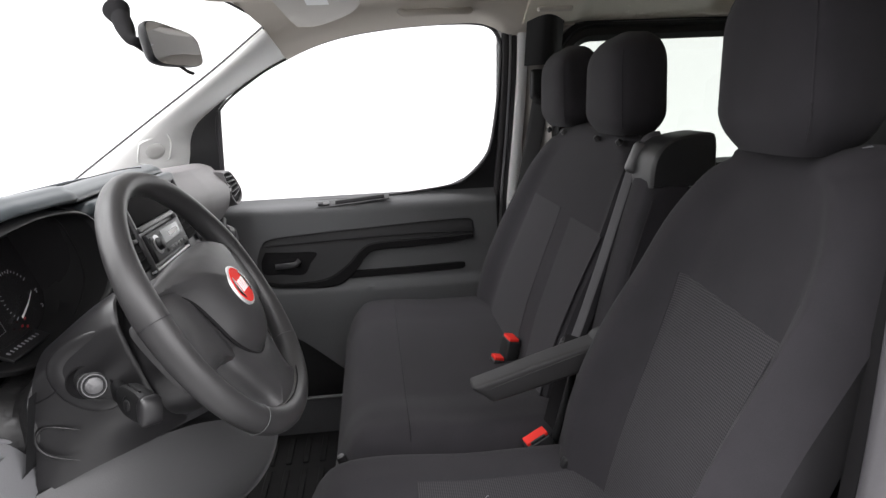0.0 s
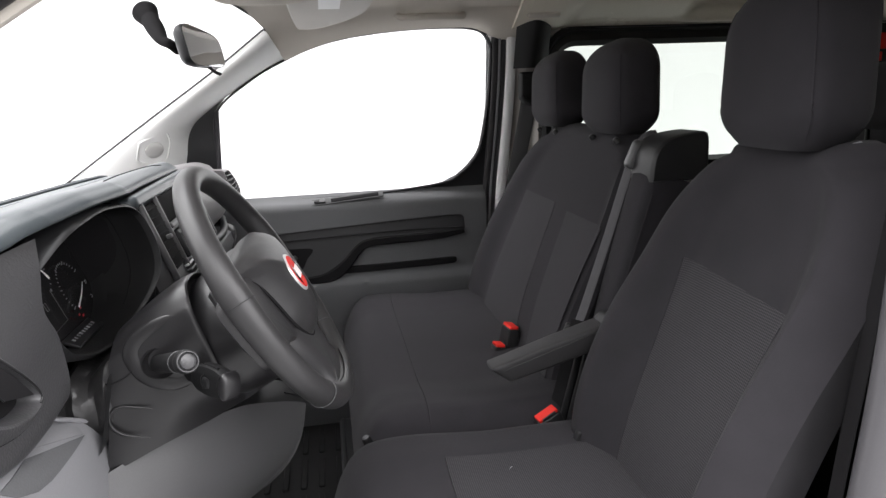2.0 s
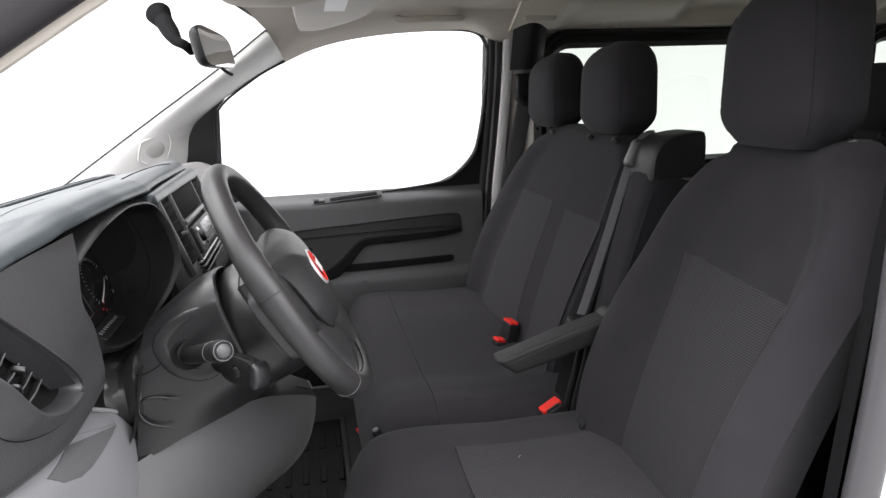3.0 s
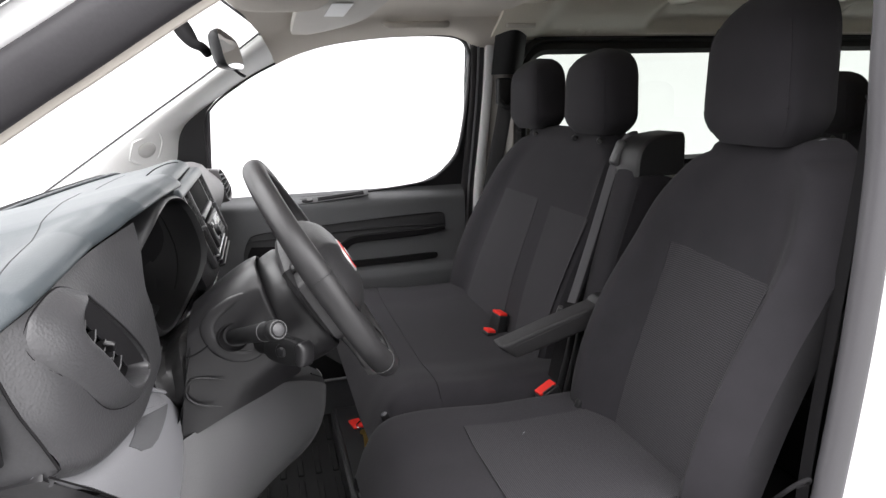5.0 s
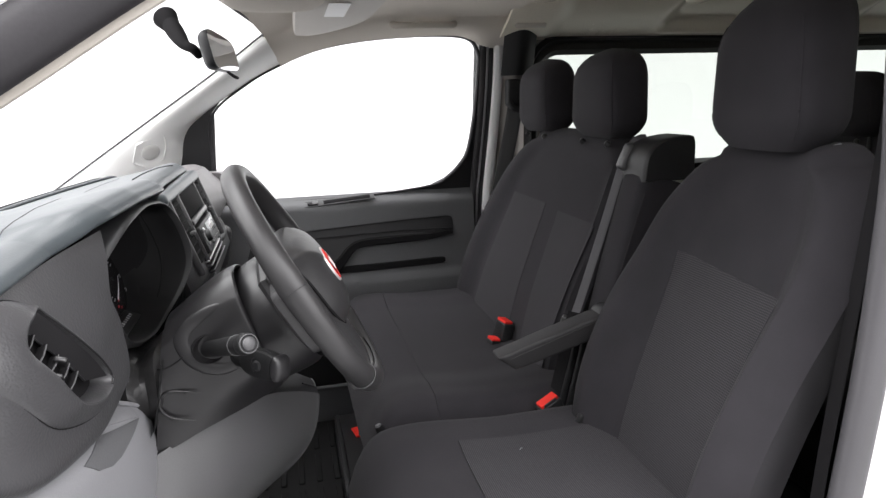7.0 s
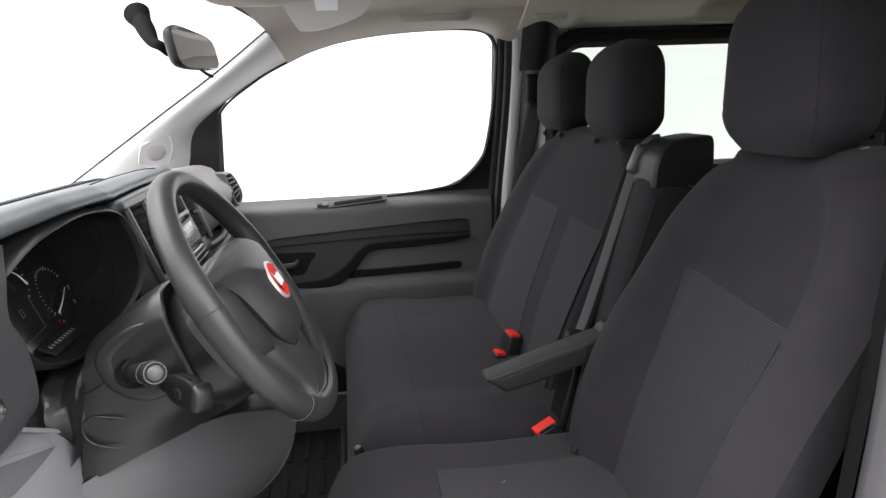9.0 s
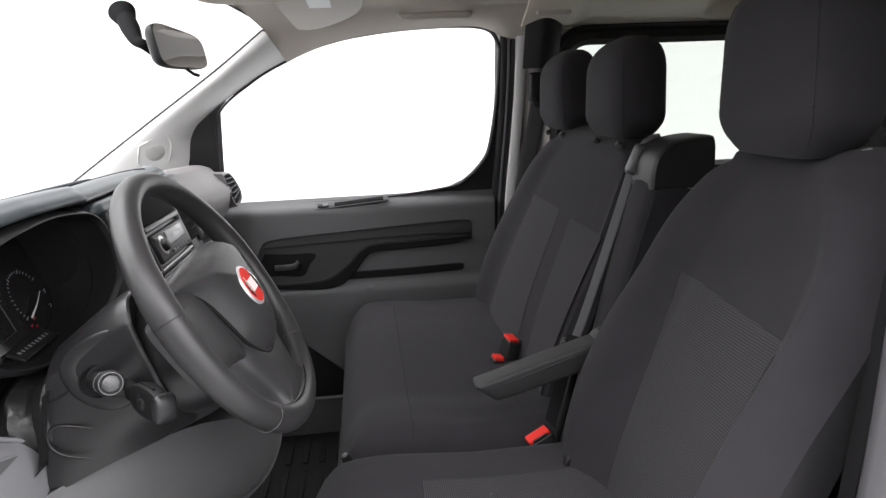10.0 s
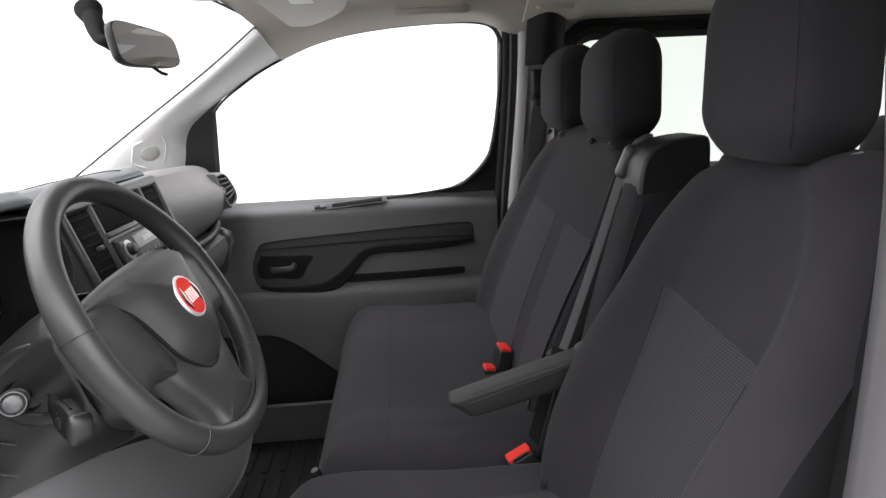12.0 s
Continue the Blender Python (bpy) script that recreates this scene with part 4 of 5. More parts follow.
part("glove_shelf", loft(bmesh.new(), [[V(x, y, z) for y in (1.425, 1.5, 1.6, 1.75, 1.9)] for x, z in ((-.52, .72), (-.44, .715), (-.415, .700), (-.41, .67), (-.43, .62), (-.47, .58), (-.55, .54), (-.85, .50))], closed=False), DOORGREY, dash, "dark shelf below the passenger fascia")
part("shelf_end", block((-.475, 1.86, .66), (.13, .05, .14), .025, (0, 12, -14)), DASH, dash)
part("shelf_lip", tube(curve([(-.425, 1.43, .745), (-.41, 1.55, .735), (-.412, 1.7, .73), (-.44, 1.86, .735)], 24), .010), BLACK, dash)
part("under_panel", loft(bmesh.new(), [[V(x, y, z) for y in (.70, .9, 1.1, 1.3, 1.45)] for x, z in ((-.40, .75), (-.42, .66), (-.47, .58), (-.60, .45), (-.88, .40))], closed=False), BLACK, dash)

# steering column cover, knee panel, lower trays
col = thing("steering_column", (-.34, .80, .70), "dark grey plastic steering column cover with control stalks", "steering column")
AX, UPW, OUTY = V(.871, 0, .491), V(-.491, 0, .871), V(0, 1, 0)
WC = V(-.212, .806, .816)


def WH(u, v, n):
    return WC + OUTY * u + UPW * v + AX * n


# stations from the dashboard to the wheel: top (x, z), bottom (x, y, z)
COVER = [((-.398, .790), (-.428, .722, .612)), ((-.380, .804), (-.400, .726, .622)), ((-.350, .827), (-.365, .738, .634)), ((-.325, .843), (-.305, .758, .652)), ((-.314, .848), (-.262, .772, .668))]


def cover_ring(top, low, k=1.0, out=0.0):
    (tx, tz), (bx, by, bz) = top, low
    ys = ((by, bz), (.724, lerp(bz, tz, .28)), (.7175, lerp(bz, tz, .55)), (.718, lerp(bz, tz, .80)), (.724, tz - .020), (.738, tz - .005), (.762, tz), (.795, tz - .002), (.835, tz - .012), (.866, tz - .026), (.884, tz - .045), (.894, lerp(bz, tz, .65)), (.892, lerp(bz, tz, .4)), (.875, bz))
    line = curve([(lerp(bx, tx, (z - bz) / (tz - bz)), y, z) for y, z in ys], 66)
    c = V((tx + bx) / 2 + .01, .806, tz - .075)
    return [c + (p - c) * k + AX * out for p in line]


rows = [(curve([(a[0], 0, a[1]) for a, b in COVER], 25)[i], curve([b for a, b in COVER], 25)[i]) for i in range(25)]
rings = [cover_ring((a.x, a.z), tuple(b)) for a, b in rows]
end = ((rows[-1][0].x, rows[-1][0].z), tuple(rows[-1][1]))
rings += [cover_ring(*end, .99, .004), cover_ring(*end, .965, .006), cover_ring(*end, .94, .003), cover_ring(*end, .92, -.010)]
part("upper_shroud", loft(bmesh.new(), rings, False), SATIN, col, "dark grey column shroud")
# Matte black cap paints the shaded gap between shroud and drum.
part("shroud_gap_shade", loft(bmesh.new(), [cover_ring(*end, k, -.006) for k in (.935, .6, .1)], False), MATTE, col)
part("shroud_seam", tube(curve([(-.410, .7175, .7365), (-.40, .7165, .737), (-.385, .7165, .744), (-.375, .7165, .752)], 14), .0010, 6), MATTE, col)
part("shroud_seam", tube(curve([(-.318, .7165, .757), (-.310, .7165, .748), (-.303, .7165, .744), (-.290, .718, .742)], 14), .0010, 6), MATTE, col)


def crumple(p, k):
    return V(p.x + k * (noise.noise(p * 22) + .2 * noise.noise(p * 60)), p.y + k * (noise.noise(p * 24 + V(3, 1, 7)) + .2 * noise.noise(p * 60)), p.z + k * (noise.noise(p * 26 + V(9, 5, 2)) + .2 * noise.noise(p * 60)))


part("gaiter", loft(bmesh.new(), [[crumple(V(x, .806 + s, z + t), .0045) for s, t in oval(a, b, 60, 3)] for x, z, a, b in [(lerp(-.375, -.53, i / 24), lerp(.708, .684, i / 24) - .005 * math.sin(i * .9), lerp(.080, .112, i / 24) + .005 * math.sin(i * 1.3), .046 + .004 * math.sin(i * 1.1)) for i in range(25)]]), LEATHER, col, "soft crumpled black leather sleeve round the column")
# lower panel below the column and grey tray
CK = curve([(-.310, .745, .705), (-.285, .775, .708), (-.268, .815, .706), (-.262, .860, .702), (-.262, .93, .700), (-.30, 1.02, .70), (-.37, 1.09, .70)], 41)
AK = curve([(-.310, .765, .646), (-.285, .795, .648), (-.262, .835, .643), (-.250, .880, .634), (-.235, .94, .620), (-.24, 1.02, .60), (-.32, 1.09, .60)], 41)
part("knee_panel", sheet(lambda u, v: CK[int(round(u * 40))].lerp(AK[int(round(u * 40))], v), 40, 12, .006), DASH, dash)
part("side_lid", sweep(bmesh.new(), curve([(-.362, .7185, .697), (-.390, .7185, .703), (-.405, .7185, .702), (-.413, .7190, .690), (-.411, .7195, .676), (-.398, .7205, .664), (-.370, .7215, .656)], 36), oval(.0024, .0024, 10), (0, 1, 0), lambda t: .15 + .85 * math.sin(math.pi * t) ** .6), SATIN, col, "U-shaped moulded lid edge")
AT = curve([(-.60, .67, .56), (-.485, .695, .588), (-.430, .712, .616), (-.385, .742, .628), (-.335, .785, .632), (-.285, .87, .612), (-.245, .97, .565), (-.215, 1.05, .522), (-.204, 1.085, .500)], 41)
BT = curve([(-.62, .66, .32), (-.53, .68, .32), (-.50, .72, .31), (-.48, .78, .305), (-.46, .86, .30), (-.435, .93, .298), (-.41, .99, .298), (-.39, 1.03, .300), (-.375, 1.06, .305)], 41)


def along(line, u):
    i = min(len(line) - 2, int(u * (len(line) - 1)))
    return line[i].lerp(line[i + 1], u * (len(line) - 1) - i)


def tray(u, v):
    k = int(round(u * 40))
    p = AT[k].lerp(BT[k], v)
    s = math.sin(math.pi * v)
    return p + V(.045 * s, -.03 * s, .0)


lower = thing("lower_console", (-.4, .95, .30), "mid grey plastic lower console below the column", "console")
part("console_skin", sheet(tray, 40, 18, .008), GREY, lower)
part("console_end", sheet(lambda u, v: tray(1, u).lerp(V(-.50, 1.13, lerp(.53, .30, u)), v ** 1.0) + V(.008, .035, 0) * math.sin(math.pi * v) ** .8, 18, 14, .006), GREY, lower)


PAD_BACK = curve([(-.38, .86, .632), (-.315, .97, .603), (-.262, 1.075, .560), (-.225, 1.128, .520), (-.213, 1.132, .508)], 41)


def console_top(u, v):
    p = along(AT, lerp(.60, 1, u)).lerp(along(PAD_BACK, u), v)
    return p + V(0, 0, .008 * math.sin(math.pi * v) ** .6)


part("console_deck", sheet(lambda u, v: along(AT, u * .62).lerp(V(-.45, lerp(.72, .95, u), lerp(.63, .62, u)), v), 30, 8, .006), BLACK, lower)
part("console_top", sheet(console_top, 40, 14, .010), BLACK, lower, "black top of the console's end")
part("tray_lip", tube(curve([console_top(u, v) + V(0, 0, .0015) for u, v in ((.55, .22), (.75, .20), (.88, .24), (.94, .42), (.93, .68), (.86, .80))], 40), .0016, 8), SATIN, lower, "low moulded lip on the black top")
# light grey fuse box cover below the side vent
fb = thing("fuse_box_cover", (-.45, .52, .5), "light grey plastic fuse box cover under the dashboard", "cover panel")
FL = curve([(-.475, .392, .775), (-.455, .445, .722), (-.447, .545, .632), (-.452, .640, .53), (-.465, .700, .44)], 31)
FR = curve([(-.458, .660, .728), (-.434, .735, .675), (-.428, .775, .600), (-.440, .782, .54), (-.462, .800, .44)], 31)


def cover(u, v):
    i = min(29, int(v * 30))
    p = FL[i].lerp(FL[i + 1], v * 30 - i).lerp(FR[i].lerp(FR[i + 1], v * 30 - i), u)
    p.x += .012 * math.sin(math.pi * u) * min(1, v * 4) - .012 * max(0, 1 - v * 6)
    return p


part("cover_skin", sheet(cover, 24, 30, .008), GREY_LIGHT, fb)
part("cover_edge", tube([q + V(.001, -.001, 0) for q in FR], .003, 8), GREY_LIGHT, fb)
part("cover_gap", tube([q + V(.0005, -.002, -.001) for q in FL], .0010, 6), MATTE, fb)


def side_panel(u, v):
    k = int(round(v * 30))
    a, b, c = FL[k] + V(-.004, -.003, -.003), V(-.50, .386, lerp(.772, .36, v)), V(-.66, .372, lerp(.765, .32, v))
    return a.lerp(b, u * 2) + V(0, -.012, 0) * math.sin(math.pi * u * 2) * v if u < .5 else b.lerp(c, u * 2 - 1)


part("side_panel", sheet(side_panel, 20, 30, .006), SATIN, dash, "dark lower end panel")


def cover_uv(y, z):
    return min(((i / 60, j / 90) for i in range(61) for j in range(91)), key=lambda c: (cover(*c).y - y) ** 2 + (cover(*c).z - z) ** 2)


def on_cover(corners, out):
    """A plate laid on the cover between corners given as (y, z)."""
    ring = [cover_uv(y, z) for y, z in corners]
    n = len(ring)
    ring = [(lerp(ring[i][0], ring[(i + 1) % n][0], j / 6), lerp(ring[i][1], ring[(i + 1) % n][1], j / 6)) for i in range(n) for j in range(6)]
    c = (sum(u for u, v in ring) / len(ring), sum(v for u, v in ring) / len(ring))
    lift = V(.90, -.20, .38)
    return loft(bmesh.new(), [[cover(lerp(c[0], u, k), lerp(c[1], v, k)) + lift * d for u, v in ring] for k, d in ((1.0, -.004), (1.0, .0006), (.98, .0012), (.6, .0012), (.05, .0012))])


# Darker plate laid on the cover; the sunken grip's shade is its colour.
part("grip_shade", on_cover([(.692, .684), (.582, .722), (.522, .722), (.540, .706), (.567, .692), (.592, .690)], 0), DOORGREY, fb, "thin plate darkened for the shaded grip face in the cover")
part("grip_ledge", on_cover([(.694, .698), (.640, .722), (.586, .728), (.690, .689)], 0), GREY_LIGHT, fb)

# control stalk and the audio pod
HOLE, TIP = V(-.346, .716, .757), V(-.287, .611, .797)
sd = (TIP - HOLE).normalized()
stalk = part("light_stalk", rod(HOLE, TIP, .0105, .0125, 24, .003), STALK, col, "black light stalk with a round end")
part("stalk_cap", rod(TIP - sd * .012, TIP + sd * .003, .0134, .0128, 24, .003), STALK, stalk)
s1 = sd.orthogonal().normalized()
s2 = sd.cross(s1)
part("stalk_button", rod(TIP, TIP + sd * .0065, .0098, .0092, 24, .0045), DASH, stalk, "grey domed end button")
part("button_ring", tube([TIP + sd * .0035 + (s1 * math.cos(i * math.pi / 16) + s2 * math.sin(i * math.pi / 16)) * .0108 for i in range(33)], .0007, 6), GREY, stalk)
part("grip_joint", tube([TIP - sd * .030 + (s1 * math.cos(i * math.pi / 16) + s2 * math.sin(i * math.pi / 16)) * .0121 for i in range(33)], .0006, 6), GREY, stalk)
cn = V(.25, -.96, .10).normalized()
c1 = V(.97, .25, 0)
c2 = cn.cross(c1)


def collar(r, d):
    return [V(-.344, .7175, .757) + cn * d + (c1 * (1.08 * math.cos(t)) + c2 * math.sin(t)) * r for t in [2 * math.pi * i / 40 for i in range(40)]]


part("stalk_bowl_rim", sweep(bmesh.new(), curve([(-.322, .7218, .8135), (-.333, .7213, .809), (-.348, .7205, .802), (-.367, .7200, .789), (-.376, .7195, .774), (-.374, .7190, .757), (-.363, .7185, .741), (-.346, .7185, .730), (-.326, .7190, .727), (-.306, .7205, .735), (-.290, .7220, .744)], 60), oval(.0105, .0040, 16), (0, 1, 0), lambda t: .20 + .80 * math.sin(math.pi * t) ** .6), SATIN, col, "rounded rim of the recess round the stalk")
part("stalk_hole", loft(bmesh.new(), [collar(.0205, -.006), collar(.0200, .0022), collar(.0185, .0030), collar(.0175, .0010), collar(.012, -.003), collar(.001, -.004)]), MATTE, col)
wiper = part("wiper_stalk", rod((-.335, .885, .762), (-.262, .985, .752), .0100, .0115, 20, .003), STALK, col, "black wiper stalk with pale marks")
for k in range(3):
    part("mark", block((-.2655 + .001 * k, .962 - .013 * k, .7625 + .0005 * k), (.004, .007, .0016), .0004, (0, 0, 53)), GREY_LIGHT, wiper)
lock = part("ignition_lock", rod((-.345, .880, .700), (-.300, .925, .706), .022, .019, 24, .004), BLACK, col, "black ignition lock")
part("lock_ring", rod((-.301, .924, .706), (-.298, .927, .7065), .0135, .012, 24, .001), CHROME, lock)
p1 = V(.674, -.739, .026).normalized()
pn = V(-.739, -.674, .10).normalized()
p2 = p1.cross(pn) if p1.cross(pn).z > 0 else pn.cross(p1)
POD = V(-.2775, .6785, .7435)


def pod_ring(a, b, d, du=0.0):
    c = POD + p1 * du + pn * d
    return [c + p1 * s_ + p2 * t_ for s_, t_ in oval(a, b, 40, 2.5)]


pod = part("audio_pod", loft(bmesh.new(), [pod_ring(.020, .010, -.011), pod_ring(.031, .015, -.0105), pod_ring(.036, .0175, -.008), pod_ring(.037, .0185, -.003), pod_ring(.037, .0185, .004), pod_ring(.0355, .0172, .0075), pod_ring(.030, .013, .0095), pod_ring(.018, .008, .0105), pod_ring(.001, .0005, .011)]), STALK, col, "black audio control pod")
part("pod_foot", sweep(bmesh.new(), [POD - p1 * .070 + V(.004, .006, .006), POD - p1 * .045, POD - p1 * .020], oval(.008, .012, 16, 2.6), (0, 0, 1)), STALK, pod)
part("pod_end", loft(bmesh.new(), [pod_ring(.0080 * k, .0165 * k, d, .0325) for k, d in ((.4, -.0125), (.85, -.011), (1, -.008), (1, .006), (.93, .0095), (.75, .0115), (.4, .0125), (.03, .0128))]), SATIN, pod, "grey roller at the end of the pod")
part("pod_key", loft(bmesh.new(), [pod_ring(.0075, .0070, .006, .002), pod_ring(.0072, .0068, .0115, .002), pod_ring(.0055, .005, .0132, .002), pod_ring(.0003, .0003, .0136, .002)]), BLACK, pod, "round key")
part("key_ring", tube([POD + pn * .0106 + p1 * (.002 + .0108 * math.cos(t)) + p2 * .0108 * math.sin(t) for t in [2.0 + .12 * i for i in range(18)]], .0006, 6), SATIN, pod)
part("pod_slot", tube([POD + p1 * s_ + p2 * .0182 + pn * .003 for s_ in [-.014 + .002 * i for i in range(17)]], .0012, 6), MATTE, pod)

# steering wheel
wheel = thing("steering_wheel", tuple(WH(0, 0, -.05)), "dark grey steering wheel with a padded hub", "steering wheel")
rings = []
for i in range(96):
    t = 2 * math.pi * i / 96
    swell = 1 + .10 * math.exp(-((math.sin(t) - .25) / .25) ** 2) + .12 * math.exp(-((math.degrees(t) - 270) / 55) ** 2)
    c, s = math.cos(t), math.sin(t)
    R = .176 - .006 * math.exp(-((math.degrees(t) - 270) / 30) ** 2)
    rings.append([WH((R + .0150 * swell * math.cos(p)) * c, (R + .0150 * swell * math.cos(p)) * s, .0165 * swell * math.sin(p)) for p in [2 * math.pi * j / 16 for j in range(16)]])
part("rim", loft(bmesh.new(), rings + rings[:1], True, False), WHEEL, wheel)
for deg in (168, 12, 224, 316):
    t = radians(deg)
    part("rim_seam", tube([WH((.176 + .0172 * math.cos(p)) * math.cos(t), (.176 + .0172 * math.cos(p)) * math.sin(t), .0185 * math.sin(p)) for p in [2 * math.pi * j / 20 for j in range(21)]], .0004, 6), BLACK if deg < 200 else GREY, wheel)


def wheel_plate(outline, levels, mat, name, label="", bend=0.0):
    ring = curve([(p[0], p[1], 0) for p in outline + outline[:1]], 6 * len(outline) + 1)[:-1]
    c = sum(ring, Vector()) / len(ring)
    bm = bmesh.new()
    loft(bm, [[WH(c.x + (q.x - c.x) * k, c.y + (q.y - c.y) * k, n_ - bend * max(0, (abs(q.x) * k - .070) / .08) ** 1.6) for q in ring] for k, n_ in levels])
    return part(name, bm, mat, wheel, label)


LEFT = [(-.124, .050), (-.112, .046), (-.094, .037), (-.080, .018), (-.070, -.012), (-.060, -.044), (-.042, -.068), (-.021, -.083)]
PAD = [(-.126, .056), (-.120, .061), (-.092, .067), (-.05, .071), (0, .072), (.05, .071), (.092, .067), (.120, .061), (.126, .056)] + [(-u, v) for u, v in LEFT] + [(0, -.088)] + LEFT[::-1]
pad_ring = curve([(u, v, 0) for u, v in PAD + PAD[:1]], 6 * len(PAD) + 1)[:-1]


def pad_point(q, k):
    """The airbag cover swells quickly from its edge to a broad, slightly domed face."""
    u, v = q.x * k, .006 + (q.y - .006) * k
    d = min(math.hypot(u - p.x, v - p.y) for p in pad_ring)
    n_ = .003 + .031 * (1 - math.exp(-d / .017)) + .009 * max(0, 1 - (u * u + v * v) / .012)
    return WH(u, v, n_ - .030 * max(0, (abs(u) - .070) / .08) ** 1.6)


bm = bmesh.new()
loft(bm, [[WH(q.x * k, .006 + (q.y - .006) * k, n_ - .030 * max(0, (abs(q.x) * k - .070) / .08) ** 1.6) for q in pad_ring] for k, n_ in ((.6, -.024), (.90, -.020), (.985, -.010))] + [[pad_point(q, k) for q in pad_ring] for k in (1.0, .985, .965, .94, .91, .87, .82, .75, .66, .55, .42, .28, .14, .02)])
part("airbag_cover", bm, WHEEL_PAD, wheel, "smooth dark grey airbag cover")
LOW = [(-.088, -.040), (-.082, -.072), (-.070, -.102), (-.061, -.128), (-.063, -.150), (-.074, -.162)]
wheel_plate(LOW + [(-.03, -.172), (0, -.174), (.03, -.172)] + [(-u, v) for u, v in LOW[::-1]] + [(0, -.04)],
            ((.70, -.034), (.93, -.030), (1.0, -.020), (1.0, -.012), (.97, -.003), (.91, .003), (.80, .007), (.5, .010), (.02, .011)), WHEEL_PAD, "lower_spoke")
SIDE = [(-.060, .050), (-.110, .052), (-.150, .050), (-.172, .044), (-.174, .010), (-.168, -.030), (-.156, -.052), (-.130, -.050), (-.095, -.052), (-.060, -.060)]
for k in (1, -1):
    wheel_plate([(k * u, v) for u, v in SIDE], ((.6, -.034), (.92, -.028), (1.0, -.016), (1.0, -.006), (.96, .001), (.86, .0055), (.6, .0075), (.02, .008)), WHEEL_PAD, "side_spoke")
SHELL = [(-.115, .056), (0, .066), (.115, .056), (.122, .015), (.104, -.030), (.080, -.064), (.045, -.092), (0, -.100), (-.045, -.092), (-.080, -.064), (-.104, -.030), (-.122, .015)]
shell = curve([(u, v, 0) for u, v in SHELL + SHELL[:1]], 73)[:-1]
part("hub_shell", loft(bmesh.new(), [[WH(q.x * k, (q.y + .012) * k - .012, n_) for q in shell] for k, n_ in ((.75, -.044), (.95, -.042), (1.0, -.036), (.99, -.028), (.96, -.018), (.91, -.008), (.85, -.001), (.72, .006))]), WHEEL_PAD, wheel, "smooth shell behind the hub")
part("hub_drum", loft(bmesh.new(), [[WH(s, t - .022, n_) for s, t in oval(a, a * 1.02, 56, 2.4)] for n_, a in ((-.116, .060), (-.112, .074), (-.102, .080), (-.080, .083), (-.060, .085), (-.048, .085), (-.042, .082), (-.038, .070))]), SATIN, wheel, "dark satin drum behind the wheel")
part("pad_groove", tube(curve([WH(u * 1.006, v * 1.006, .0085 - .030 * max(0, (abs(u) - .070) / .08) ** 1.6) for u, v in LEFT + [(0, -.087)] + [(-u, v) for u, v in LEFT[::-1]]], 60), .0022, 8), MATTE, wheel)
part("spoke_lip", sweep(bmesh.new(), curve([WH(-.062, -.148, .010), WH(-.03, -.154, .0135), WH(0, -.156, .014), WH(.03, -.154, .0135), WH(.062, -.148, .010)], 24), oval(.0012, .0008, 8), tuple(UPW)), MATTE, wheel)
BU, BV, BR = -.010, .001, 1.14


def on_badge(r, t, n_):
    return WH(BU + BR * r * math.cos(t), BV + BR * r * math.sin(t), n_ - .0025)


TURNS = [2 * math.pi * i / 40 for i in range(40)]
badge = part("badge_ring", loft(bmesh.new(), [[on_badge(r, t, n_) for t in TURNS] for r, n_ in ((.0252, .0415), (.0248, .0430), (.0240, .0442), (.0222, .0444))]), SILVER, wheel, "round chrome emblem ring")
part("badge_seat", loft(bmesh.new(), [[on_badge(r, t, n_) for t in TURNS] for r, n_ in ((.0255, .032), (.0255, .0405), (.0250, .0418), (.0200, .0420))]), WHEEL_PAD, badge)
part("badge_field", loft(bmesh.new(), [[on_badge(r, t, n_) for t in TURNS] for r, n_ in ((.0222, .0440), (.0215, .0452), (.001, .0458))]), RED, badge, "red emblem field")
for k in (-1, 1):
    part("badge_crescent", sweep(bmesh.new(), curve([WH(BU + k * .0158, BV - .0150, .0431), WH(BU + k * .0205, BV, .0431), WH(BU + k * .0158, BV + .0150, .0431)], 12), oval(.0040, .0012, 8), tuple(AX), lambda t: .25 + .9 * math.sin(math.pi * t)), CHROME, badge)
for i in range(4):
    part("badge_bar", block(tuple(WH(BU - .0100 + .0067 * i, BV, .0437)), (.0014, .0024, .0160), 0, (0, -29.4, 0)), WHITE_INK, badge)

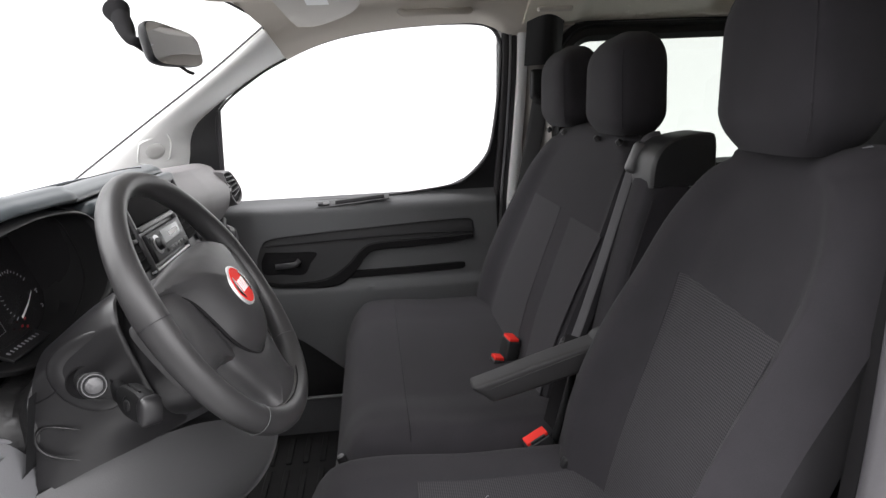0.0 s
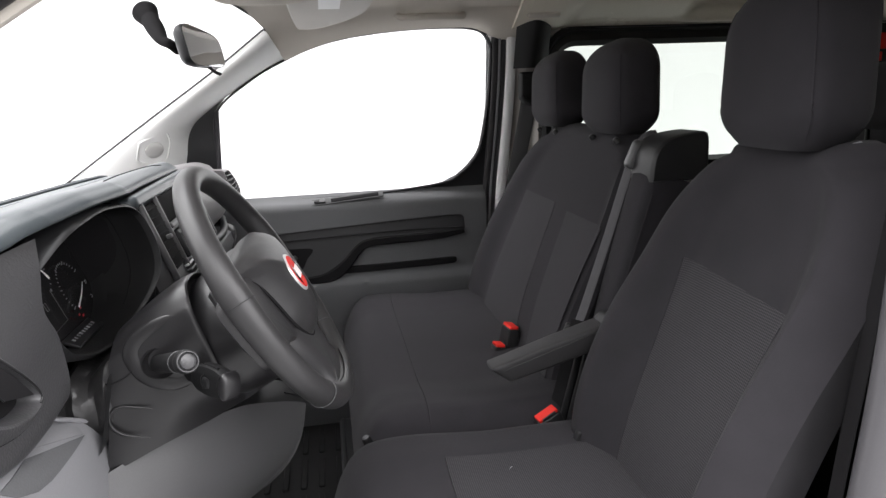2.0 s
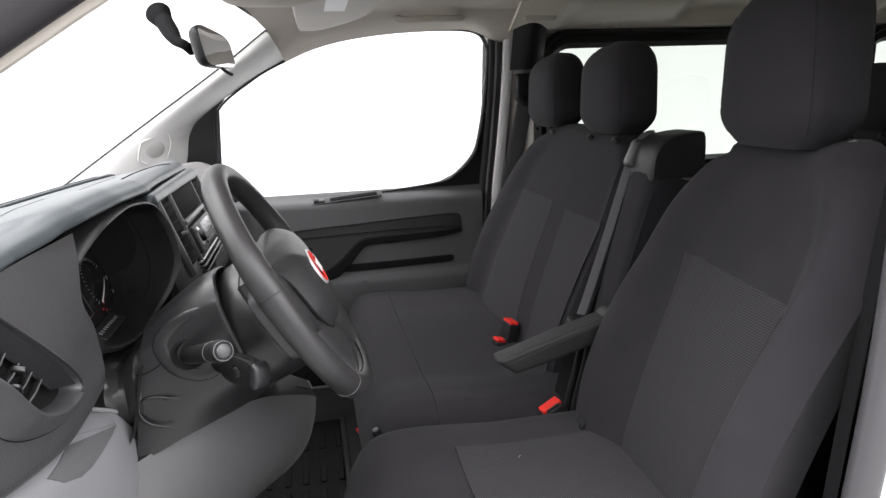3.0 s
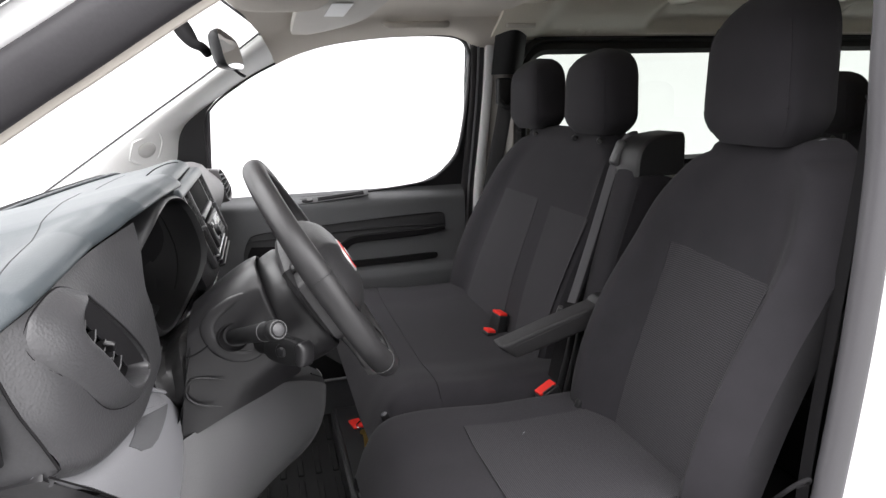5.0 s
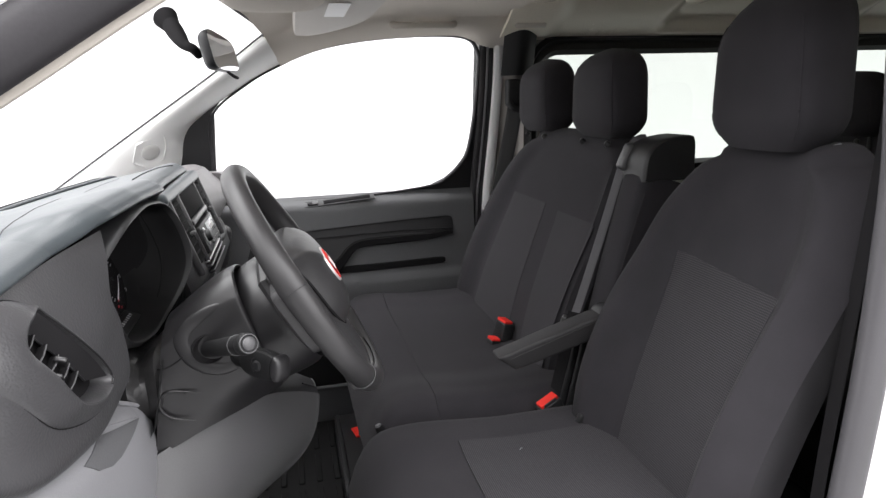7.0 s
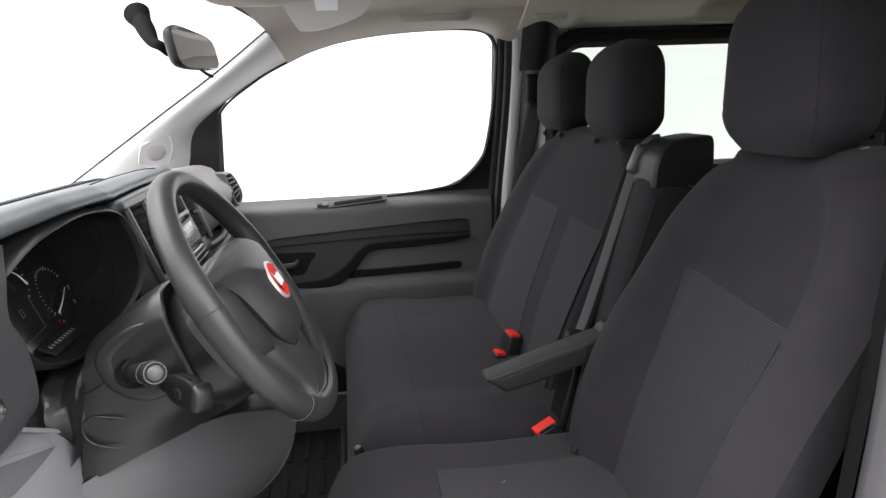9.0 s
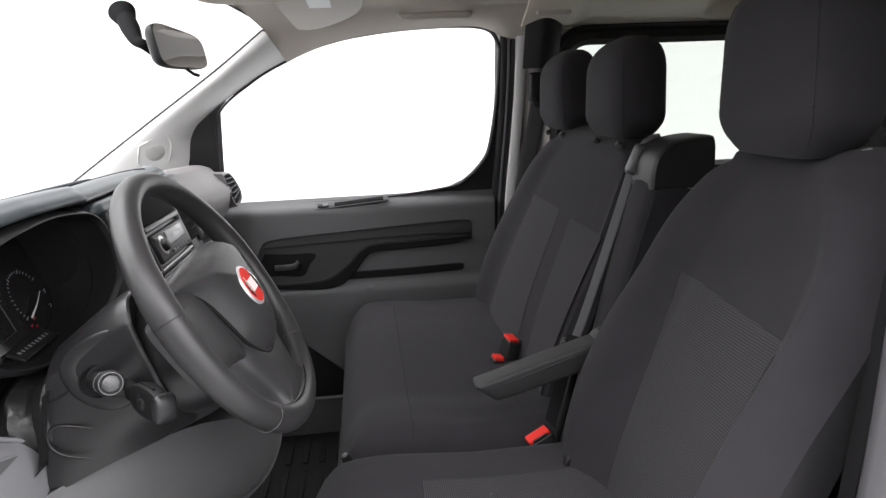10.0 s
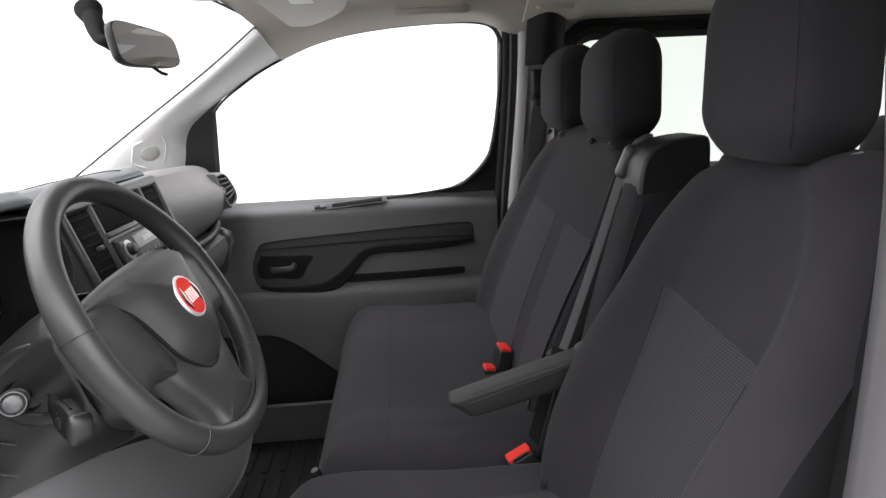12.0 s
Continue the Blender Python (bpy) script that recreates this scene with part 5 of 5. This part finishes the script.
# ---- seats ----
def back_shape(line, near_y, far_y, thick, bolster, near_crease=(.155, .075), far_crease=(.155, .075)):
    """A seat back: centre line of its front (x, z), edges near and far along it, and how far the side bolsters stand out."""
    n = 40
    mid = curve([(x, 0, z) for x, z in line], n)
    ny = curve([(q, 0, 0) for q in near_y], n)
    fy = curve([(q, 0, 0) for q in far_y], n)
    bo_ = curve([(q, 0, 0) for q in bolster], n)

    def at(line_, i):
        k = min(n - 2, max(0, int(i)))
        return line_[k].lerp(line_[k + 1], i - k)

    def front(i, w, out=0.0):
        a, b, m = at(ny, i).x, at(fy, i).x, at(mid, i)
        y = lerp(a, b, (w + 1) / 2)
        edge = (b - a) / 2 * (1 - abs(w))
        c0, c1 = near_crease if w < 0 else far_crease
        x = m.x - at(bo_, i).x * step(c0, c1, edge) + (thick * .55) * max(0.0, 1 - edge / .055) ** 2.2
        return V(x - out, y, m.z + out * .3)

    def row(z):
        """The row at height z, as a fraction between rows."""
        k = max(i for i in range(n - 1) if mid[i].z <= z)
        return k + (z - mid[k].z) / (mid[k + 1].z - mid[k].z)

    def across(i, y):
        return 2 * (y - at(ny, i).x) / (at(fy, i).x - at(ny, i).x) - 1

    def ring(i, k=1.0, lift=0.0):
        ws = [-1 + 2 * j / 36 for j in range(37)]
        ws = [math.copysign(abs(w) ** .8, w) for w in ws]
        f = [front(i, w) for w in ws]
        c = V(mid[i].x + thick / 2, (ny[i].x + fy[i].x) / 2, mid[i].z)
        b = [V(mid[i].x + thick * (1 - .35 * abs(w) ** 4), lerp(ny[i].x, fy[i].x, (w + 1) / 2), mid[i].z - .01) for w in reversed(ws[2:-2:3])]
        return [V(c.x + (p.x - c.x) * k, c.y + (p.y - c.y) * (1 - (1 - k) * .35), p.z + lift) for p in f + b]

    rings = [ring(i) for i in range(n)]
    rings += [ring(n - 1, k, h) for k, h in ((.93, .010), (.80, .018), (.55, .026), (.2, .030))]
    return loft(bmesh.new(), rings), (front, row, across)


def front_patch(shape, z0, z1, ends0, ends1, out=.0010, drop=0.0):
    """A sewn-in panel on a seat back, from height z0 to z1, between the y of its two edges at either height."""
    front, row, across = shape

    def skin(u, v):
        i = row(lerp(z0, z1 - drop * (1 - u), v))
        y = lerp(lerp(ends0[0], ends1[0], v), lerp(ends0[1], ends1[1], v), u)
        return front(i, across(i, y), out)

    return sheet(skin, 40, 40, .0016)


def seam_line(shape, pts, r=.0009, out=.0010):
    front, row, across = shape
    line = curve([(0, y, z) for y, z in pts], 30)
    return tube([front(row(p.z), across(row(p.z), p.y), out) for p in line], r, 6)


def headrest(x, y, z0, z1, hw, hd, parent, lean=.0, guides=True, rise=.012):
    rings = []
    n = 26
    for i in range(n + 1):
        t = i / n
        z = lerp(z0, z1, t)
        e = 1 - max(0, (t - .60) / .40) ** 2.8
        f = 1 - max(0, (.24 - t) / .24) ** 2.0 * .34
        k = max(.004, e) ** .42 * f
        g = max(.010, e) ** .5 * f
        w = hw * (1 - .10 * t)
        rings.append([V(x + lean * t + hd * g * q, y + w * k * p, z + rise * t * t * (q * g + .3)) for p, q in oval(1, 1, 40, 3.6)])
    h = part("headrest", loft(bmesh.new(), rings), FABRIC, parent)
    for s in (-1, 1):
        idx = 24 if s < 0 else 36
        part("seam", tube([rings[i][idx] for i in range(2, n - 3)], .0013, 6), FABRIC, h)
        part("headrest_post", rod((x + .012, y + s * hw * .55, z0 - .05), (x + .012, y + s * hw * .55, z0 + .03), .006, n=12), BLACK, h)
        if guides:
            part("post_sleeve", rod((x - .030, y + s * hw * .55, z0 - .016), (x - .038, y + s * hw * .55, z0 - .008), .008, .006, 14, .002), WHEEL if s < 0 else BLACK, h)
    return h


# driver's seat
ds = thing("driver_seat", (.15, .755, 0), "charcoal cloth driver's seat with ribbed grey panels", "van seat")
LINE = [(.318, .40), (.330, .46), (.362, .56), (.405, .67), (.448, .775), (.475, .86), (.492, .93), (.500, .955)]
bm, dshape = back_shape(LINE, (.560, .553, .549, .546, .546, .550, .572, .60), (.985, 1.000, 1.008, 1.010, 1.000, .985, .93, .885), .12, (.035, .048, .056, .052, .036, .02, .010, .006), (.085, .040), (.150, .070))
dback = part("backrest", bm, FABRIC, ds)
part("back_panel", front_patch(dshape, .425, .785, (.620, .850), (.598, .872), drop=.020), FABRIC_RIB, dback, "grey ribbed cloth panel")
for pts in ([(.850, .43), (.859, .56), (.868, .70), (.873, .786)], [(.619, .43), (.611, .56), (.602, .70), (.597, .765)]):
    part("seam", seam_line(dshape, pts), FABRIC, dback)
headrest(.515, .742, .972, 1.205, .108, .060, ds, guides=False, rise=.035)
part("adjuster", sweep(bmesh.new(), curve([(.528, .655, .976), (.538, .651, .978), (.547, .649, .980)], 10), oval(.0045, .0045, 12, 3)), GREY_LIGHT, ds, "pale plastic headrest guide")


def cushion(x0, x1, y0, y1, top, thick, edge, crown=.012):
    rings = []
    for i in range(31):
        t = i / 30
        x = lerp(x0, x1, t)
        f = max(0, 1 - (x - x0) / edge)
        zt = top - .11 * f ** 3.2 + .012 * step(.0, .25, t) * step(.6, .25, t)
        zb = top - thick + .02 * f
        rr = .055
        ring = []
        for j in range(41):
            w = -1 + 2 * j / 40
            w = math.copysign(abs(w) ** .75, w)
            y = lerp(y0, y1, (w + 1) / 2)
            d = (y1 - y0) / 2 * (1 - abs(w))
            ring.append(V(x, y, zt + crown * step(.20, .09, d) - .055 * max(0, 1 - d / rr) ** 2.4))
        ring += [V(x + .035 * f, y1 + .002, zt - .08), V(x + .07 * f, y1 - .02, zb), V(x + .07 * f, y0 + .02, zb), V(x + .035 * f, y0 - .002, zt - .08)]
        rings.append(ring)
    first = [V(p.x + .006, p.y, min(p.z, top - .115)) for p in rings[0]]
    return loft(bmesh.new(), [first] + rings)


def cushion_top(x, y, x0, x1, y0, y1, top, edge, crown=.012):
    t = (x - x0) / (x1 - x0)
    f = max(0, 1 - (x - x0) / edge)
    d = min(y - y0, y1 - y)
    return top - .11 * f ** 3.2 + .012 * step(.0, .25, t) * step(.6, .25, t) + crown * step(.20, .09, d) - .055 * max(0, 1 - d / .055) ** 2.4


DC = (-.165, .37, .485, 1.030, .437, .10)
dcush = part("cushion", cushion(*DC[:5], .15, .10), FABRIC, ds)
part("cushion_panel", sheet(lambda u, v: (lambda x, y: V(x, y, cushion_top(x, y, *DC) + .003))(lerp(.035, .33, u), lerp(.605, .905, v)), 24, 16, .0025), FABRIC_RIB_FLAT, dcush, "grey ribbed cloth panel")
part("lint", tube(curve([(x, y, cushion_top(x, y, *DC) + .0035 + l) for x, y, l in ((.138, .864, .0), (.141, .867, .0008), (.144, .8685, .0001))], 8), .0005, 6), GREY_LIGHT, dcush, "pale thread of lint")
part("base", block((.10, .755, .15), (.42, .42, .29), .03), BLACK, ds, "black seat pedestal")
part("side_shield", block((.12, .497, .33), (.40, .03, .10), .012), BLACK, ds)
part("recline_lever", sweep(bmesh.new(), curve([(.33, .485, .43), (.36, .475, .455), (.40, .472, .46), (.425, .475, .45)], 14), oval(.012, .008, 10)), BLACK, ds, "black recliner lever")
def arm_ring(t, k=1.0):
    """Section of the armrest, from its pivot (0) to its slanted tip (1)."""
    c = V(.385, 1.020, .613).lerp(V(.152, 1.016, .549), t)
    h = lerp(.0225, .0205, step(.45, 1, t)) * k
    w = lerp(.026, .023, t) * k
    d = V(-.957, 0, -.291)
    up = V(-.291, 0, .957)
    lean = .026 * step(.80, 1.0, t)
    return [c + V(0, w * p, 0) + up * (h * q) - d * (lean * (1 - q) / 2) for p, q in oval(1, 1, 36, 7)]


arm = part("armrest", loft(bmesh.new(), [arm_ring(0, .90)] + [arm_ring(i / 24) for i in range(25)] + [arm_ring(1.012, .93), arm_ring(1.018, .80)]), ARM, ds, "fold-down grey armrest")
part("armrest_seam", tube([V(.375, .9945, .626), V(.30, .9935, .603), V(.22, .9930, .578), V(.185, .9930, .567), V(.165, .994, .560)], .0009, 6), BLACK, arm)
part("armrest_pivot", rod((.385, .985, .615), (.385, 1.045, .615), .028, n=20, rounded=.005), BLACK, arm)

# passenger bench
ps = thing("passenger_bench", (.15, 1.45, 0), "charcoal cloth two-seat passenger bench with grey panels", "van bench seat")
LINE2 = [(.300, .40), (.318, .46), (.350, .56), (.395, .67), (.440, .775), (.465, .86), (.482, .925), (.490, .945)]
bm, pshape = back_shape(LINE2, (1.140, 1.140, 1.142, 1.145, 1.148, 1.15, 1.16, 1.19), (1.905, 1.910, 1.910, 1.90, 1.875, 1.82, 1.74, 1.69), .12, (.02, .028, .032, .032, .028, .02, .01, .005), (.05, .02), (.155, .075))
pback = part("backrest", bm, FABRIC, ps)
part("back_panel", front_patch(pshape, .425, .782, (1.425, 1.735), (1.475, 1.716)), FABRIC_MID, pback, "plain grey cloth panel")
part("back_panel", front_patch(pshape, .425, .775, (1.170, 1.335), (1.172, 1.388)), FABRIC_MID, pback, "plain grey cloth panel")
headrest(.518, 1.285, .965, 1.160, .115, .058, ps)
headrest(.518, 1.655, .965, 1.160, .115, .058, ps)
PC = (-.118, .34, 1.045, 1.905, .437, .10)
pcush = part("cushion", cushion(*PC[:5], .17, .10), FABRIC, ps)
for ya, yb in ((1.049, 1.85),):
    part("cushion_panel", sheet(lambda u, v: (lambda x, y: V(x, y, cushion_top(x, y, *PC) + .0026))(lerp(.036, .335, u), lerp(ya, yb, v ** 1.8)), 20, 60, .0025), FABRIC, pcush, "plain cloth panel")
part("cushion_seam", tube([V(.0345, lerp(1.062, 1.80, i / 40), cushion_top(.0345, lerp(1.062, 1.80, i / 40), *PC) + .0022) for i in range(41)], .0014, 6), FABRIC, pcush)
part("base", block((.12, 1.47, .14), (.36, .76, .27), .03), BLACK, ps, "black bench base")
part("release_knob", rod((-.080, 1.035, .400), (-.094, 1.038, .437), .010, .0085, 16, .002), MATTE, ps)
part("knob_cap", rod((-.0935, 1.038, .436), (-.0953, 1.0385, .440), .0068, .0055, 16, .001), DOORGREY, ps)
def hood_ring(y, k):
    c = V(.53, 0, .93)
    line = curve([(.470, 0, .886), (.472, 0, .918), (.480, 0, .944), (.500, 0, .964), (.530, 0, .973), (.572, 0, .977), (.583, 0, .970), (.586, 0, .945), (.586, 0, .886)], 33)
    return [V(c.x + (p.x - c.x) * k, y, c.z + (p.z - c.z) * k) for p in line]


hous = part("belt_housing", loft(bmesh.new(), [hood_ring(y, k) for y, k in ((1.036, .50), (1.036, .93), (1.039, .98), (1.047, 1.0), (1.118, 1.0), (1.126, .98), (1.129, .93), (1.129, .50))]), BLACK, ps, "black belt reel housing on the bench")
part("housing_body", sweep(bmesh.new(), curve([(.528, 1.083, .889), (.510, 1.083, .83), (.475, 1.083, .70), (.44, 1.083, .55), (.42, 1.083, .42)], 24), oval(.058, .046, 24, 5), (0, 1, 0)), FABRIC, hous, "dark cloth cover under the belt reel")
part("cover_seam", tube(curve([(.4735, 1.037, .865), (.448, 1.037, .78), (.424, 1.037, .70), (.392, 1.037, .58)], 24), .0012, 6), FABRIC, hous)
part("belt_outlet", block((.482, 1.126, .930), (.030, .032, .060), .010, (0, 22, -10)), DASH, hous, "grey belt outlet")

# belts
def belt(name, pts, half, mat, label, across=(0, 1, 0), n=40):
    t = thing(name, pts[-1], label, "seat belt", group="seat belts")
    part("webbing", sweep(bmesh.new(), curve(pts, n), oval(half, .0013, 10, 4), across), mat, t)
    return t


cb = belt("seat_belt", [(.525, 1.122, .968), (.502, 1.125, .964), (.484, 1.130, .940), (.470, 1.132, .90), (.424, 1.127, .76), (.378, 1.121, .63), (.357, 1.118, .578)], .0125, WEB, "grey centre seat belt across the bench edge", (-1, -.30, .3))
part("belt_guide", block((.352, 1.128, .572), (.034, .020, .024), .005, (0, 20, -30)), WHEEL, cb, "grey belt guide")
lb = belt("seat_belt", [(.372, 1.090, .600), (.345, 1.072, .52), (.318, 1.058, .44), (.305, 1.05, .38)], .036, MATTE, "dark lower run of the centre seat belt", (-.6, -.8, .1))
for k, (dx, dy) in enumerate(((.0, .0), (.012, -.012), (-.010, .014))):
    part("belt_stay", sweep(bmesh.new(), curve([(.372 + dx, 1.070 + dy, .600), (.346 + dx, 1.052 + dy, .52), (.322 + dx, 1.040 + dy, .45), (.305 + dx, 1.034 + dy, .39)], 16), oval(.0065, .0045, 10, 3), (0, 1, 0)), BLACK, lb)
fb_ = belt("seat_belt", [(.500, 1.860, 1.045), (.485, 1.862, .96), (.462, 1.870, .84), (.435, 1.885, .68), (.42, 1.90, .50)], .024, WEB_DARK, "dark seat belt hanging on the far pillar", (-.3, -1, .1))
part("belt_anchor", block((.493, 1.862, 1.075), (.052, .030, .085), .010), BLACK, fb_, "black belt height adjuster")
part("belt_ring", sweep(bmesh.new(), curve([(.470, 1.845, 1.045), (.485, 1.838, 1.028), (.520, 1.838, 1.024), (.545, 1.845, 1.04)], 14), oval(.008, .010, 10)), BLACK, fb_)
nb = belt("seat_belt", [(.510, .545, 1.040), (.502, .542, .95), (.482, .540, .75), (.458, .535, .52), (.445, .53, .30)], .010, MATTE, "dark seat belt hanging on the near pillar", (-1, -.1, 0))
part("belt_ring", sweep(bmesh.new(), curve([(.490, .532, 1.052), (.498, .528, 1.036), (.518, .528, 1.032), (.530, .532, 1.048)], 14), oval(.006, .008, 10)), MATTE, nb)


def buckle(at, turn, w, h, label):
    b = thing("belt_buckle", at, label, "belt buckle", group="belt buckles")
    m = pose(*at, *turn)
    bm = block((0, 0, -h / 2), (.030, w, h), .004)
    bmesh.ops.transform(bm, matrix=m, verts=bm.verts)
    part("buckle_body", bm, BLACK, b)
    bm = block((-.001, 0, .0025), (.023, w * .88, .008), .002)
    bmesh.ops.transform(bm, matrix=m, verts=bm.verts)
    part("release_button", bm, RED, b, "bright red release button")
    bm = block((.012, 0, .0032), (.004, w * .6, .006), .001)
    bmesh.ops.transform(bm, matrix=m, verts=bm.verts)
    part("tongue_slot", bm, BLACK, b)


buckle((.300, 1.405, .484), (0, 12, 8), .050, .085, "black belt buckle with a red button standing in the bench")
buckle((.262, 1.385, .446), (0, 12, 8), .034, .060, "small black belt buckle with a red button in the bench")
buckle((.262, 1.030, .440), (24, 0, -80), .050, .075, "black belt buckle with a red button beside the driver's seat")
clip = thing("hinge_cover", (.278, .915, .43), "small grey plastic hinge cover at the seat joint", "seat fitting")
part("cover", block((.285, .922, .452), (.014, .016, .022), .004, (0, 25, 0)), BLACK, clip)

rl = thing("seat_lever", (.38, .50, .49), "black wire lever beside the driver's seat", "lever")
part("lever_loop", tube(curve([(.372, .505, .490), (.375, .490, .512), (.392, .486, .524), (.412, .487, .526), (.418, .494, .514), (.405, .502, .506)], 20), .0032, 8), MATTE, rl)

# ---- mirror, visor, handle ----
mir = thing("rear_view_mirror", (-.428, 1.226, 1.247), "black interior mirror on a thick arm at the windscreen", "mirror")
mdir = V(.031, .197, -.005).normalized()
mnor = V(.93, -.26, .18).normalized()
mup = mnor.cross(mdir).normalized()
mup = mup if mup.z > 0 else -mup
mc = V(-.3305, 1.195, 1.158)


def MR(k, out, pw=3.0):
    ring = []
    for s, t in oval(.101, .034, 40, 4.5):
        lift = .004 * k * (s / .1) * (1 if t < 0 else -.8)
        ring.append(mc + mdir * s * k + mup * (t * k + lift) + mnor * out)
    return ring


part("housing", loft(bmesh.new(), [MR(.30, -.020), MR(.62, -.018), MR(.86, -.012), MR(.97, -.004), MR(1.0, .004), MR(.985, .009), MR(.955, .009)]), BLACK, mir)
part("mirror_glass", loft(bmesh.new(), [MR(.955, .0092), MR(.5, .0098), MR(.02, .010)]), MIRROR, mir, "silvered mirror glass")
part("dip_lever", sweep(bmesh.new(), curve([mc + mup * -.030 + mnor * .002, mc + mup * -.043 + mdir * .006 + mnor * .012, mc + mup * -.047 + mdir * .018 + mnor * .016], 10), oval(.004, .003, 10)), BLACK, mir)
part("arm", sweep(bmesh.new(), curve([mc - mnor * .030 - mdir * .035 + mup * .002, (-.372, 1.150, 1.164), (-.386, 1.160, 1.172), (-.399, 1.184, 1.190), (-.413, 1.206, 1.213)], 28), oval(.017, .017, 18), (0, 1, 0), lambda t: .50 + .42 * step(.35, .85, t)), MATTE, mir)
part("base", rod((-.411, 1.203, 1.209), (-.423, 1.222, 1.227), .0165, .0225, 28, .003), MATTE, mir)

vis = thing("sun_visor", (-.18, 1.5, 1.27), "beige grey sun visor folded against the headliner", "sun visor")
VISOR = curve([(-.185, 1.17, 0), (-.184, 1.50, 0), (-.178, 1.765, 0), (-.166, 1.795, 0), (-.135, 1.797, 0), (-.095, 1.745, 0), (-.045, 1.645, 0), (-.010, 1.53, 0), (.0, 1.40, 0), (.002, 1.19, 0), (-.02, 1.165, 0), (-.15, 1.155, 0), (-.185, 1.17, 0)], 97)[:-1]


def visor_ring(k, d):
    c = V(-.09, 1.47, 0)
    return [V(c.x + (p.x - c.x) * k, c.y + (p.y - c.y) * (1 - (1 - k) * .35), 1.246 + (1.80 - p.y) * .030 + d) for p in VISOR]


VINYL = material("visor_vinyl", (0.50, 0.475, 0.44), .8, grain=700, bump=.3, spread=.06)
part("visor_board", loft(bmesh.new(), [visor_ring(k, d) for k, d in ((.2, .020), (.93, .020), (.985, .016), (1.0, .010), (.985, .004), (.955, .0008), (.90, 0), (.5, -.001), (.05, -.001))]), VINYL, vis)
part("warning_label", sheet(lambda u, v: (lerp(-.116, -.070, u), lerp(1.28, 1.45, v), 1.246 + (1.80 - lerp(1.28, 1.45, v)) * .030 - .0022), 2, 6, .0008), WHITE_INK, vis, "white paper label")
part("visor_hinge", rod((-.19, 1.13, 1.285), (-.19, 1.22, 1.275), .008, n=12), LINER, vis)
oc = thing("overhead_console", (-.23, 1.2, 1.30), "pale beige overhead lamp console", "overhead console")
part("console_body", loft(bmesh.new(), [[V(-.225 + a * s, 1.205 + b * t, z) for s, t in oval(1, 1, 36, 3.4)] for z, a, b in ((1.32, .105, .165), (1.275, .104, .163), (1.258, .098, .155), (1.250, .085, .138), (1.2475, .06, .10), (1.247, .02, .03))]), LINER, oc)
gh = thing("grab_handle", (.19, 1.80, 1.29), "beige plastic grab handle over the passenger door", "grab handle")
part("grip", sweep(bmesh.new(), curve([(.098, 1.815, 1.288), (.106, 1.796, 1.274), (.135, 1.784, 1.271), (.19, 1.780, 1.272), (.25, 1.782, 1.272), (.282, 1.794, 1.274), (.290, 1.815, 1.288)], 30), oval(.010, .009, 12), (0, 1, 0)), LINER, gh)
part("mount", block((.112, 1.815, 1.292), (.034, .03, .022), .006, (25, 0, 0)), LINER, gh)
part("mount", block((.276, 1.815, 1.292), (.034, .03, .022), .006, (25, 0, 0)), LINER, gh)

# ---- rear row, floor things ----
rs = thing("rear_bench", (1.45, 1.35, 0), "dark cloth rear bench seat with headrests", "van bench seat")
part("backrest", block((1.45, 1.35, .68), (.13, 1.0, .54), .05, (0, 12, 0)), FABRIC, rs)
part("cushion", block((1.20, 1.35, .36), (.48, 1.0, .16), .05), FABRIC, rs)
part("base", block((1.22, 1.35, .14), (.36, .9, .27), .03), BLACK, rs)
headrest(1.36, 1.435, .925, 1.100, .130, .055, rs)

handbrake = thing("handbrake", (-.10, 1.00, .0), "black handbrake lever beside the driver's seat", "handbrake")
part("lever", sweep(bmesh.new(), curve([(.10, 1.055, .12), (.0, 1.055, .17), (-.08, 1.055, .215), (-.13, 1.055, .235)], 16), oval(.016, .018, 14), (0, 0, 1)), BLACK, handbrake)
part("button_ring", rod((-.128, 1.055, .233), (-.134, 1.055, .236), .012, .010, 16, .002), SILVER, handbrake)
fbx = thing("floor_box", (-.10, 1.5, 0.012), "black plastic tool box on the floor before the bench", "box")
part("box_body", block((-.085, 1.42, .066), (.13, .62, .104), .008), BLACK, fbx)
part("box_rail", block((-.140, 1.42, .118), (.012, .60, .012), .004), BLACK, fbx)
keys = thing("key_ring", (-.07, 1.56, .118), "bunch of brass keys with a red tag on a steel ring", "keys")
part("ring", tube([V(-.070 + .020 * math.cos(t), 1.570 + .030 * math.sin(t), .130 + .004 * math.sin(2 * t)) for t in [2 * math.pi * i / 24 for i in range(25)]], .0022, 6), CHROME, keys)
part("tag", block((-.086, 1.600, .1215), (.034, .055, .006), .002, (0, 0, 12)), RED, keys, "red plastic key tag")
for k, (dx, dy, a) in enumerate(((.0, -.105, 8), (.016, -.095, 20), (.026, -.118, 31), (-.012, -.092, -6))):
    q = part("key", block((-.066 + dx, 1.565 + dy, .128 + .003 * k), (.011, .085, .0026), .0008, (0, 0, a)), BRASS, keys, "brass key")
    part("bow", rod((-.067 + dx * .6, 1.565 + dy * .52, .1268 + .003 * k), (-.067 + dx * .6, 1.565 + dy * .52, .1300 + .003 * k), .014, n=16), BRASS, q)
